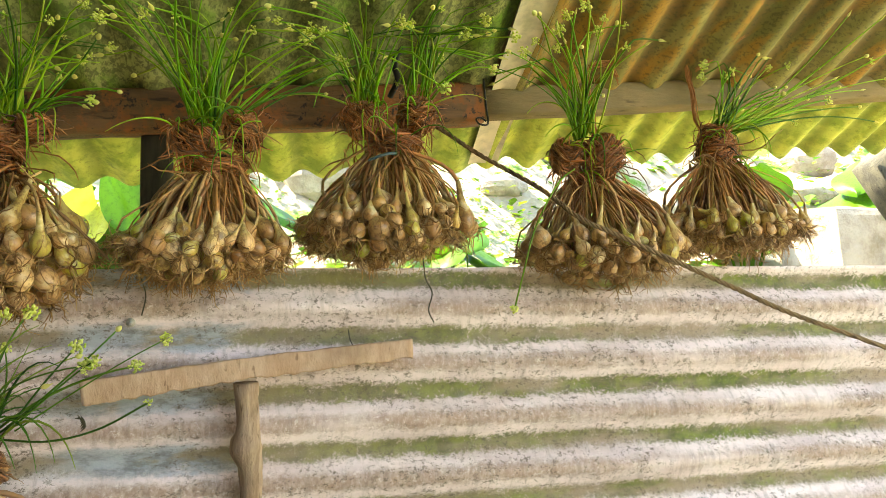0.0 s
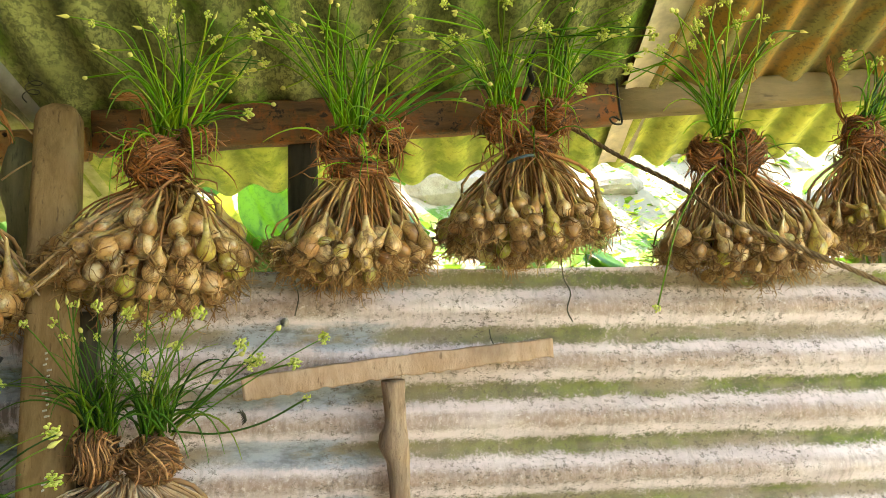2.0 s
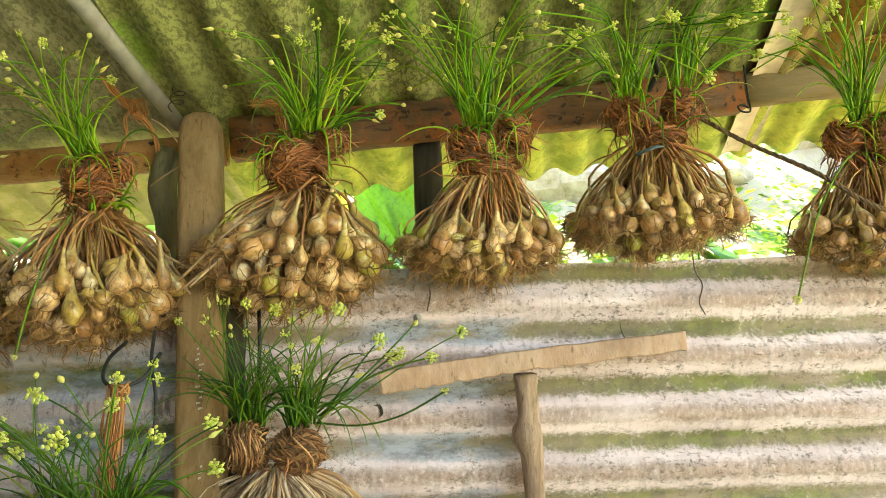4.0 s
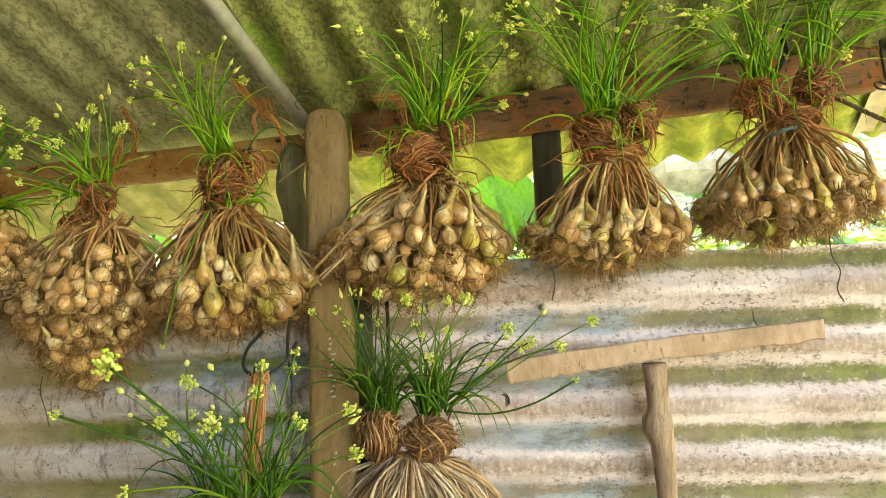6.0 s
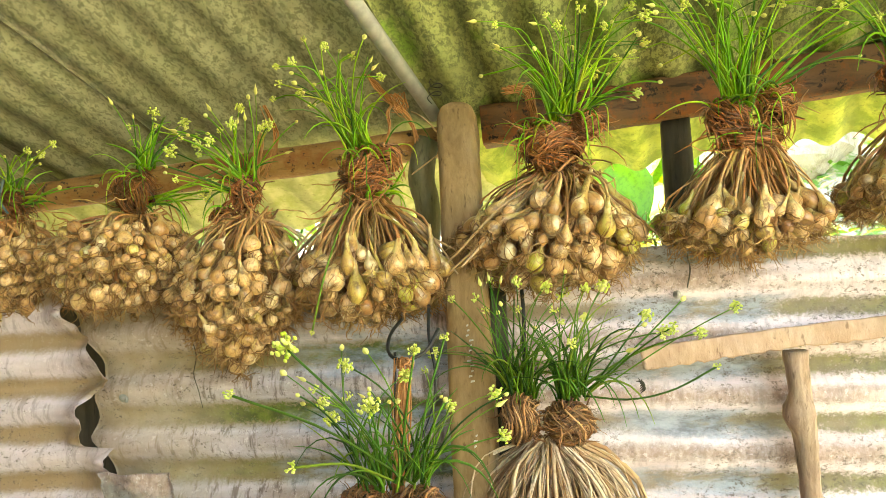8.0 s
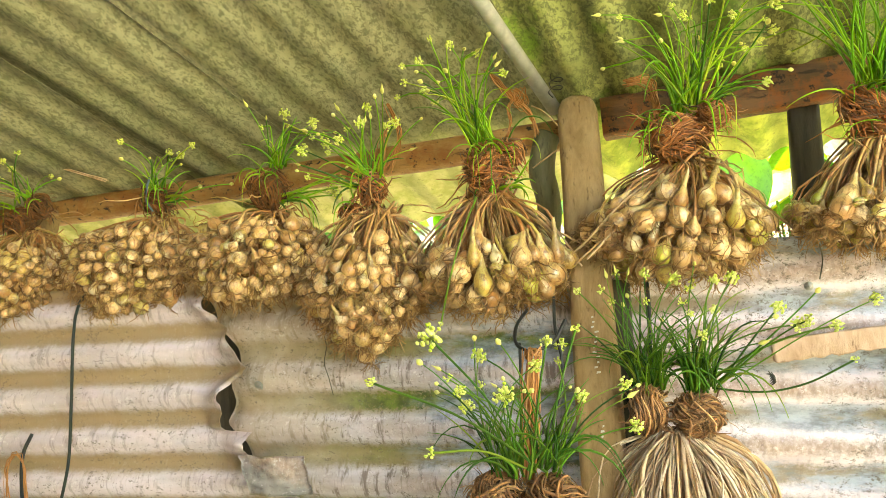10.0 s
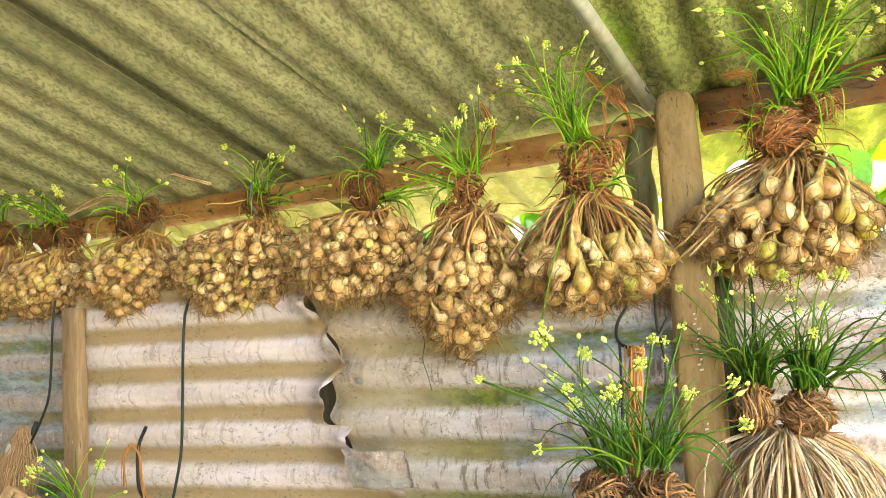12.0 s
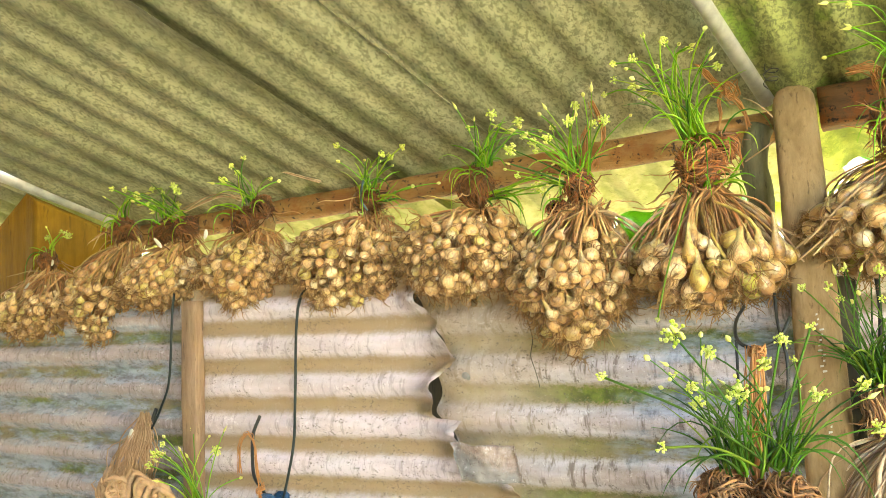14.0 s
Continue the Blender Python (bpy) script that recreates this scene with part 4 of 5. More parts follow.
    # loose dry wisps between stalks and neck
    for n in range(wisps):
        a = rnd.uniform(0, 6.28)
        q = neck + Vector((0.03 * math.cos(a), 0.025 * math.sin(a), rnd.uniform(-0.05, 0.02)))
        d = Vector((math.cos(a), math.sin(a) * 0.7, rnd.uniform(-0.9, 0.5))).normalized()
        path = [q.copy()]
        for i in range(7):
            d = (d + Vector((rnd.gauss(0, 0.25), rnd.gauss(0, 0.2), rnd.gauss(-0.12, 0.25)))).normalized()
            q = q + d * rnd.uniform(0.006, 0.014)
            path.append(q.copy())
        stems.tube(path, 0.001, 3, [0.0011] * 6 + [0.0008, 0.0004])
    for end in strays:
        end = Vector(end)
        foot = neck + Vector((rnd.gauss(0, 0.01), rnd.gauss(0, 0.01), -0.03))
        bow = foot.lerp(end, 0.5) + Vector((rnd.gauss(0, 0.006), -0.01, 0.012 + rnd.gauss(0, 0.006)))
        stray_soup.tube(spline([foot, bow, end], 10), 0.002, 6, [0.0016, 0.0018, 0.002, 0.0021, 0.0021, 0.002, 0.0019, 0.0018, 0.0016, 0.0012])
    if strays:
        part("stray_stalk", stray_soup, STEM_PALE, ob, "pale pinkish dry stalks", kind="stuff")
    for dx, dy, dz, rx, ry, rz, n in knots:
        knot(bind, core, rnd, neck + Vector((dx, dy, dz)), (rx * 0.92, ry * 0.94, rz * 0.92), int(n * 1.35), 0.00095, None, 0.21)
    part("stalk_mass", stems, STEM, ob, "dry brown stalks", kind="stuff")
    part("root_mass", roots, ROOT, ob, "matted dry roots", kind="stuff")
    part("binding", bind, BIND if size > 0.0112 else BIND_DARK, ob, "wound reddish brown dry leaves", kind="stuff")
    part("binding_core", core, GAP_SHADE, ob)
    for dx, dy, dz, rx, ry, rz, n in knots:
        blades(ob, green, rnd, neck + Vector((dx, dy - ry * 0.5, dz + rz * 0.5)), n // 8, 0.10, (rnd.uniform(-0.5, 0.5), -0.7, 0.5), 0.75, 2.4, 0, 0.0017, rx * 0.8)
    for base, n, length, lean, spread, droop, heads in fans:
        blades(ob, green, rnd, neck + Vector(base), n, length, lean, spread, droop, heads)
    if green.v:
        crown(green, LEAF, ob)
    return ob


BIG = "hanging bundle of pale brown onions"
bundle(BIG + " by the rope", (0.70, 0.96, 1.795), 0.585, 0.835, 1.69, 1.622, 0.0118, 120, [(0, 0, -0.005, 0.032, 0.03, 0.045, 120), (0.02, 0, -0.05, 0.03, 0.028, 0.03, 60)], [((0.01, 0, 0.03), 34, 0.13, (0.35, -0.1, 1), 0.35, 0.6, 8), ((0.02, 0, 0.02), 26, 0.26, (1, -0.1, 0.42), 0.22, 0.5, 10)], 11)
bundle(BIG + " behind the slack rope", (0.482, 0.95, 1.768), 0.368, 0.636, 1.665, 1.585, 0.0120, 130, [(0.012, -0.02, 0.0, 0.034, 0.03, 0.036, 110), (-0.038, -0.01, 0.0, 0.026, 0.026, 0.03, 80), (0.0, 0, -0.035, 0.03, 0.028, 0.025, 50)], [((-0.01, -0.01, 0.03), 54, 0.19, (-0.24, -0.36, 1), 0.36, 0.4, 15)], 12)
bundle(BIG + " tied at two fists", (0.195, 0.96, 1.80), 0.078, 0.325, 1.70, 1.612, 0.0132, 120, [(-0.038, -0.02, 0.012, 0.032, 0.028, 0.026, 100), (0.036, -0.015, 0.022, 0.028, 0.026, 0.03, 100), (0.005, -0.01, -0.018, 0.04, 0.03, 0.022, 80)], [((-0.03, -0.01, 0.03), 46, 0.21, (-0.16, -0.36, 1), 0.32, 0.5, 13), ((0.04, -0.01, 0.045), 36, 0.19, (0.12, -0.36, 1), 0.32, 0.5, 10)], 13, tail=0.5, tail_x=-0.03)
bundle(BIG + " below the rusty beam", (-0.03, 0.95, 1.77), -0.156, 0.068, 1.672, 1.588, 0.0125, 125, [(-0.028, -0.02, 0.008, 0.03, 0.028, 0.028, 100), (0.034, -0.02, 0.02, 0.025, 0.025, 0.027, 90), (0, -0.01, -0.02, 0.042, 0.03, 0.018, 70)], [((-0.012, -0.01, 0.03), 70, 0.20, (0, -0.36, 1), 0.36, 0.35, 17), ((0.035, -0.01, 0.045), 12, 0.17, (0.7, -0.1, 0.7), 0.3, 0.6, 6)], 14)
bundle(BIG + " beside the leaning post", (-0.272, 0.945, 1.752), -0.42, -0.165, 1.69, 1.555, 0.0150, 135, [(-0.01, -0.02, 0.008, 0.042, 0.032, 0.034, 130), (0.038, -0.015, 0.036, 0.022, 0.022, 0.022, 80), (-0.035, -0.005, 0.025, 0.022, 0.022, 0.025, 60)], [((0.005, -0.01, 0.045), 70, 0.17, (0.16, -0.34, 1), 0.34, 0.45, 15), ((0.02, -0.01, 0.045), 14, 0.12, (0.8, -0.2, 0.8), 0.3, 1.5, 4)], 15, depth=0.09, strays=((-0.41, 0.87, 1.62), (-0.42, 0.88, 1.60), (-0.40, 0.86, 1.605), (-0.425, 0.90, 1.615), (-0.15, 0.92, 1.63)))
bundle(BIG + " with sprouting green tops", (-0.54, 0.94, 1.735), -0.66, -0.42, 1.642, 1.528, 0.0145, 120, [(0, -0.015, 0.012, 0.034, 0.03, 0.04, 130), (0.03, -0.01, 0.03, 0.024, 0.022, 0.024, 70), (-0.005, 0, -0.03, 0.03, 0.026, 0.03, 60)], [((-0.005, -0.01, 0.05), 56, 0.15, (-0.2, -0.36, 1), 0.34, 0.4, 13), ((0.02, -0.02, -0.02), 20, 0.07, (0.3, -0.3, 0.3), 0.7, 1.2, 0)], 16, strays=((-0.405, 0.93, 1.625), (-0.42, 0.925, 1.612), (-0.415, 0.92, 1.60), (-0.435, 0.93, 1.602), (-0.66, 0.92, 1.62), (-0.67, 0.91, 1.605)))
bundle("long pointed bundle of small pale onions with matted roots", (-0.716, 0.945, 1.722), -0.835, -0.63, 1.662, 1.482, 0.0116, 205, [(-0.005, -0.005, 0.012, 0.024, 0.024, 0.03, 70), (-0.04, 0, -0.02, 0.02, 0.02, 0.02, 40)], [((0, -0.01, 0.03), 34, 0.11, (-0.05, -0.2, 1), 0.5, 0.5, 10), ((0, -0.01, 0.01), 22, 0.12, (-0.9, -0.1, 0.5), 0.4, 0.6, 4)], 17, tail=0.22, tail_x=-0.01, strays=((-0.62, 0.93, 1.65), (-0.615, 0.93, 1.635), (-0.605, 0.94, 1.642), (-0.63, 0.92, 1.622), (-0.83, 0.92, 1.64)), rounded_bulbs=True)
SMALL = "bundle of small tan onions"
bundle(SMALL + " and a round dark binding", (-0.893, 0.955, 1.735), -1.045, -0.80, 1.70, 1.565, 0.0108, 237, [(0, -0.015, 0.015, 0.032, 0.03, 0.036, 120)], [((0.01, -0.01, 0.05), 30, 0.11, (0.25, -0.2, 1), 0.35, 0.5, 6), ((0.02, -0.01, 0.0), 18, 0.12, (1, -0.1, 0.2), 0.35, 0.5, 2)], 18)
bundle(SMALL + " bound with a blue strip", (-1.10, 0.95, 1.738), -1.27, -1.02, 1.705, 1.56, 0.0108, 250, [(0, 0, 0.012, 0.03, 0.028, 0.026, 80)], [((0.005, -0.01, 0.03), 26, 0.09, (0.1, -0.15, 1), 0.4, 0.5, 5), ((0.03, -0.01, 0.01), 14, 0.09, (1, -0.2, 0.2), 0.35, 0.5, 1)], 19)
bundle(SMALL + " over a hanging cord", (-1.345, 0.945, 1.735), -1.46, -1.262, 1.69, 1.563, 0.0108, 212, [(-0.02, -0.01, 0.0, 0.028, 0.026, 0.03, 80), (0.022, -0.01, 0.025, 0.022, 0.022, 0.024, 60)], [((-0.01, -0.01, 0.03), 18, 0.08, (0, -0.15, 1), 0.4, 0.4, 5)], 20)
bundle(SMALL + " above the narrow post", (-1.535, 0.94, 1.725), -1.68, -1.465, 1.675, 1.567, 0.0108, 212, [(-0.025, -0.012, 0.005, 0.03, 0.026, 0.026, 80), (0.03, -0.01, 0.01, 0.026, 0.024, 0.026, 60)], [((-0.02, -0.01, 0.03), 14, 0.08, (0, -0.15, 1), 0.35, 0.4, 4), ((0.03, -0.01, 0.03), 14, 0.13, (-0.9, -0.2, 0.6), 0.25, 0.3, 2)], 21)
bundle(SMALL + " with long bare stalks", (-1.675, 0.94, 1.738), -1.825, -1.66, 1.672, 1.51, 0.0108, 162, [(0, -0.01, 0.005, 0.032, 0.028, 0.03, 90)], [((0, -0.01, 0.03), 12, 0.08, (0, -0.1, 1), 0.4, 0.4, 3)], 22, tail=0.4)
bundle(SMALL + " before the hardwood post", (-1.893, 0.93, 1.692), -2.075, -1.80, 1.63, 1.52, 0.0108, 212, [(0, -0.01, 0.005, 0.022, 0.022, 0.024, 60)], [((0, -0.01, 0.02), 8, 0.07, (0, -0.1, 1), 0.3, 0.3, 2)], 23)


# ---- trailing flower stalks ----
def trailing(points, size):
    path = spline(points, 14)
    ob = thing("flower_stalk", path[0], "green onion flower stalk hanging down from a bundle", "flower stalk")
    s = Soup()
    s.tube(path, 0.0012, 5)
    part("stalk", s, LEAF_DARK, ob)
    piece("flower_head", HEADS[0], ob, aimed(path[-1], path[-1] - path[-2], size))


trailing([(0.425, 0.875, 1.74), (0.385, 0.84, 1.715), (0.35, 0.835, 1.66), (0.332, 0.84, 1.60), (0.322, 0.845, 1.562)], 0.9)
trailing([(-0.545, 0.88, 1.70), (-0.555, 0.85, 1.66), (-0.572, 0.835, 1.60), (-0.588, 0.83, 1.535)], 0.6)


# ---- lower bundles ----
def straw_fan(soup, rnd, neck, width, depth, drop, count, thick=0.0022):
    """Dry flattened leaves that spread out downwards, some broad, some split, bent and crossing."""
    for n in range(count):
        a = rnd.uniform(0, 6.28)
        r = math.sqrt(rnd.random())
        p = Vector(neck) + Vector((0.024 * r * math.cos(a), 0.018 * r * math.sin(a), rnd.uniform(-0.004, 0.012)))
        b = a + rnd.gauss(0, 0.35)
        q = p + Vector((width * r * math.cos(b), depth * r * math.sin(b), -drop * rnd.uniform(0.55, 1.15)))
        m = p.lerp(q, rnd.uniform(0.35, 0.6)) + Vector((0.22 * width * r * math.cos(a), 0.25 * depth * r * math.sin(a), 0.010)) + Vector((rnd.gauss(0, 0.007), rnd.gauss(0, 0.006), rnd.gauss(0, 0.004)))
        w = thick * rnd.choice((0.3, 0.4, 0.55, 0.7, 0.9, 1.2, 1.7))
        soup.tube(spline([p, m, q], 8), w, 4, [w * rnd.uniform(0.6, 1.25) for i in range(8)])


def lower_bundle_twin():
    rnd = random.Random(31)
    o = Vector((-0.305, 0.885, 1.395))
    ob = thing("onion_bundle", o, "bundle of pale dry onion straw hung head up in two fists", "onion bundle", "hanging onion bundles")
    bind, core, straw, green = Soup(), Soup(), Soup(), Soup()
    knot(bind, core, rnd, o + Vector((-0.034, -0.015, 0.020)), (0.027, 0.027, 0.031), 150, 0.0011, ((1, 0.1, 0.25), (1, 0, -0.1)), 0.14)
    knot(bind, core, rnd, o + Vector((0.026, -0.012, 0.013)), (0.031, 0.029, 0.030), 170, 0.0011, ((0.3, 0, 1), (-0.35, 0.1, 1), (0.9, 0, 0.6)), 0.14)
    straw_fan(straw, rnd, o + Vector((0, -0.002, -0.016)), 0.10, 0.06, 0.16, 480, 0.0017)
    blades(ob, green, rnd, o + Vector((-0.03, -0.012, 0.05)), 110, 0.14, (-0.16, -0.25, 1), 0.42, 0.7, 9, 0.002)
    blades(ob, green, rnd, o + Vector((0.03, -0.012, 0.045)), 110, 0.14, (0.16, -0.2, 1), 0.42, 0.7, 8, 0.002)
    blades(ob, green, rnd, o + Vector((0.05, -0.012, 0.05)), 6, 0.19, (0.95, -0.1, 0.65), 0.16, 0.4, 5, 0.0022)
    path = spline([o + Vector(p) for p in ((0.045, -0.02, 0.045), (0.10, -0.03, 0.04), (0.15, -0.035, 0.05), (0.20, -0.04, 0.075))], 14)
    green.tube(path, 0.0012, 4)
    green.heads.append(("flower_head", HEADS[2], aimed(path[-1], (0.5, -0.2, 0.6), 0.9)))
    part("straw", straw, STEM_PALE, ob, "pale dry hanging straw", kind="stuff")
    part("binding", bind, BIND_PALE, ob, "wound brown dry leaves", kind="stuff")
    part("binding_core", core, GAP_SHADE, ob)
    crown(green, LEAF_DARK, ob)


def lower_bundle_near():
    rnd = random.Random(32)
    o = Vector((-0.466, 0.735, 1.335))
    ob = thing("onion_bundle", o, "green flowering onion tuft hung from a brown strap", "onion bundle", "hanging onion bundles")
    bind, core, straw, green = Soup(), Soup(), Soup(), Soup()
    knot(bind, core, rnd, o + Vector((-0.035, 0, 0)), (0.032, 0.03, 0.028), 100)
    knot(bind, core, rnd, o + Vector((0.03, 0, -0.003)), (0.034, 0.03, 0.028), 100)
    straw_fan(straw, rnd, o + Vector((0, 0, -0.01)), 0.10, 0.06, 0.2, 400, 0.0016)
    blades(ob, green, rnd, o + Vector((-0.02, -0.01, 0.03)), 66, 0.145, (-0.26, -0.15, 1), 0.34, 0.6, 8, 0.0021)
    blades(ob, green, rnd, o + Vector((0.02, -0.01, 0.03)), 58, 0.135, (0.22, -0.1, 1), 0.34, 0.6, 7, 0.0021)
    for tip, size, kind in (((-0.502, 0.52, 1.522), 1.4, 1), ((-0.60, 0.62, 1.475), 0.95, 0), ((-0.47, 0.66, 1.455), 1.4, 1), ((-0.43, 0.70, 1.505), 1.1, 0), ((-0.545, 0.64, 1.40), 1.3, 2), ((-0.40, 0.72, 1.52), 1.1, 2)):
        tip = Vector(tip)
        a = o + Vector((rnd.uniform(-0.03, 0.03), -0.01, 0.03))
        path = spline([a, a.lerp(tip, 0.5) + Vector((0, 0, 0.012)), tip], 10)
        green.tube(path, 0.0014, 4)
        green.heads.append(("flower_head", HEADS[kind], aimed(tip, path[-1] - path[-2], size)))
    part("straw", straw, STEM_PALE, ob, "pale dry hanging straw", kind="stuff")
    part("binding", bind, BIND_PALE, ob, "wound brown dry leaves", kind="stuff")
    part("binding_core", core, GAP_SHADE, ob)
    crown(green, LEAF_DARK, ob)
    s = Soup()
    for n in range(34):
        x, y = -0.468 + rnd.gauss(0, 0.004), 0.80 + rnd.gauss(0, 0.004)
        s.tube(spline([(x, y + 0.02, 1.497), (x + rnd.gauss(0, 0.003), y, 1.45), (x + rnd.gauss(0, 0.004), y - 0.02, 1.39), (x, y - 0.05, 1.345)], 8), 0.0009, 3)
    for n in range(16):
        t = rnd.uniform(0, 6.28)
        s.tube([(-0.468 + 0.01 * math.cos(t + u), 0.82 + 0.01 * math.sin(t + u), 1.492 + rnd.uniform(-0.008, 0.008)) for u in (0, 0.7, 1.4, 2.1, 2.8)], 0.0011, 3)
    part("strap", s, RAFFIA, ob, "brown fibre hanging strap", kind="stuff")


lower_bundle_twin()
lower_bundle_near()


# ---- hooks, ropes and cords ----
def wire(name, points, r, material, label, category, n=20, sides=6):
    s = Soup()
    s.tube(spline(points, n), r, sides)
    return solid(name, s, material, label, category)


wire("rubber_hook", [(-0.494, 0.925, 1.545), (-0.498, 0.87, 1.525), (-0.492, 0.835, 1.503), (-0.47, 0.82, 1.494), (-0.445, 0.83, 1.503), (-0.43, 0.845, 1.53)], 0.0024, BLACK, "black rubber hook beside the post", "hook")
wire("hanging_cord", [(-0.452, 0.90, 1.56), (-0.447, 0.865, 1.52), (-0.438, 0.85, 1.48), (-0.44, 0.845, 1.44), (-0.455, 0.83, 1.40), (-0.478, 0.82, 1.388)], 0.0022, BLACK, "black rubber cord hanging beside the post", "cord")
wire("hanging_cord", [(-0.508, 0.93, 1.50), (-0.506, 0.915, 1.46), (-0.51, 0.92, 1.36)], 0.0022, BLACK, "short black cord before the zinc wall", "cord")
wire("pale_string", [(-0.486, 1.005, 1.847), (-0.470, 0.995, 1.836), (-0.456, 0.99, 1.822), (-0.447, 0.99, 1.81)], 0.0012, STEM_PALE, "pale string tied round the log and post", "string", 12, 5)
wire("pale_string", [(-0.490, 1.01, 1.755), (-0.472, 0.995, 1.762), (-0.455, 0.99, 1.771), (-0.443, 0.99, 1.778)], 0.0012, STEM_PALE, "pale string tied round the log and post", "string", 12, 5)
wire("hanging_cord", [(-0.335, 0.945, 1.60), (-0.332, 0.93, 1.54), (-0.335, 0.935, 1.47), (-0.33, 0.94, 1.40)], 0.0028, BLACK, "black cord between post and zinc wall", "cord")
wire("wire_hook", [(0.222, 0.985, 1.925), (0.214, 0.98, 1.915), (0.212, 0.985, 1.90), (0.218, 0.995, 1.885), (0.212, 1.02, 1.868)], 0.0045, BLACK, "black hook hanging under the mossy roof", "hook")
wire("wire_loop", [(0.359, 1.035, 1.905), (0.362, 1.035, 1.86), (0.362, 1.03, 1.838), (0.354, 1.02, 1.831), (0.344, 1.02, 1.833), (0.342, 1.025, 1.841), (0.35, 1.028, 1.844), (0.357, 1.024, 1.838)], 0.0015, BLACK, "dark wire loop round the beam joint", "wire", 40)
wire("wire_coil", [(-0.445 + 0.010 * math.cos(a * 1.3), 1.0 - 0.002 * a, 1.892 - 0.003 * a + 0.006 * math.sin(a * 1.3)) for a in range(14)], 0.0007, BLACK, "thin wire coil above the post", "wire", 50, 4)


def twisted(name, points, r, material, label, turns=165, strands_n=3, n=420):
    path = spline(points, n)
    ob = thing(name, path[0], label, "rope")
    for k in range(strands_n):
        s, line = Soup(), []
        for i, p in enumerate(path):
            d = (path[min(i + 1, n - 1)] - path[max(i - 1, 0)]).normalized()
            a = d.orthogonal().normalized()
            b = d.cross(a)
            t = turns * i / n + 2 * math.pi * k / strands_n
            line.append(p + (a * math.cos(t) + b * math.sin(t)) * r * 0.55)
        s.tube(line, r * 0.62, 6)
        part("strand", s, material, ob)
    return ob


twisted("slack_rope", [(0.262, 1.02, 1.835), (0.284, 0.99, 1.811), (0.321, 0.95, 1.771), (0.372, 0.87, 1.713), (0.403, 0.825, 1.67), (0.454, 0.81, 1.643), (0.525, 0.80, 1.609), (0.597, 0.79, 1.575), (0.67, 0.78, 1.541), (0.804, 0.77, 1.492), (1.25, 0.75, 1.33)], 0.0029, ROPE, "slack twisted brown rope tied to the beam")
wire("hanging_cord", [(-1.212, 0.94, 1.62), (-1.216, 0.895, 1.575), (-1.221, 0.888, 1.43), (-1.223, 0.884, 1.35), (-1.231, 0.878, 1.295), (-1.242, 0.875, 1.25)], 0.0024, CORD_GREEN, "dark green cord hanging before the torn sheet", "cord")
wire("hanging_cord", [(-1.494, 0.885, 1.61), (-1.493, 0.878, 1.566), (-1.497, 0.873, 1.45), (-1.515, 0.87, 1.40), (-1.535, 0.865, 1.36)], 0.0022, CORD_GREEN, "dark green cord hanging beside the narrow post", "cord")
wire("rubber_hook", [(-1.309, 0.90, 1.385), (-1.308, 0.88, 1.355), (-1.306, 0.875, 1.31), (-1.298, 0.87, 1.285), (-1.28, 0.865, 1.27), (-1.265, 0.86, 1.255)], 0.003, BLACK, "black rubber hook before the torn sheet", "hook")
wire("rubber_hook", [(-1.548, 0.89, 1.395), (-1.549, 0.875, 1.36), (-1.55, 0.87, 1.33)], 0.0038, BLACK, "short black hook holding the coir rope", "hook")




def paper_scrap(at, size, lean, label):
    s = Soup()
    x0, y0, z0 = at
    s.ball(at, (0.006 * size, 0.002 * size, 0.0115 * size), 8, 12)
    s.v = [(x + lean * (z - z0), y + 60 * (x - x0) ** 2 / size, z) for x, y, z in s.v]
    solid("skin_scrap", s, CHALK, label, "onion skin")


paper_scrap((-1.567, 0.845, 1.352), 1.0, 0.35, "pale dry scrap of onion skin on the rope")
for at, size, lean in (((-1.901, 0.875, 1.641), 0.75, 1.1), ((-1.82, 0.875, 1.686), 0.6, 0.2), ((-1.535, 0.885, 1.706), 0.9, -0.9), ((-1.415, 0.885, 1.713), 0.8, 0.2)):
    paper_scrap(at, size, lean, "white dry onion skin caught in a bundle")


def plastic_strip(points, label):
    """A flat strip of thin plastic wound into a binding."""
    s = Soup()
    s.sweep(spline(points, 16), [(0.0003, 0.0018), (-0.0003, 0.0018), (-0.0003, -0.0018), (0.0003, -0.0018)])
    wobble(s, 0.0015, 90)
    solid("plastic_strip", s, STRIP_BLUE, label, "strip")


plastic_strip([(0.158, 0.918, 1.755), (0.168, 0.910, 1.758), (0.182, 0.908, 1.762), (0.194, 0.914, 1.764)], "grey-blue plastic strip wound round the onion stalks")
plastic_strip([(-1.080, 0.905, 1.782), (-1.083, 0.900, 1.765), (-1.085, 0.902, 1.745), (-1.080, 0.912, 1.728)], "dark blue plastic strip hanging from the binding")


def dry_scrap():
    s = Soup()
    for n in range(5):
        a = 0.5 * n
        s.tube(spline([(-0.188, 0.966, 1.431 + 0.003 * n), (-0.185 + 0.003 * math.cos(a), 0.957, 1.439 + 0.002 * n), (-0.190 + 0.004 * math.sin(2 * a), 0.955, 1.452 - 0.001 * n)], 8), 0.0012, 5, [0.0004, 0.0008, 0.0013, 0.0014, 0.0011, 0.0013, 0.0007, 0.0003])
    solid("leaf_scrap", s, DARK_WOOD, "shrivelled dark leaf scrap stuck to the zinc", "leaf")


dry_scrap()


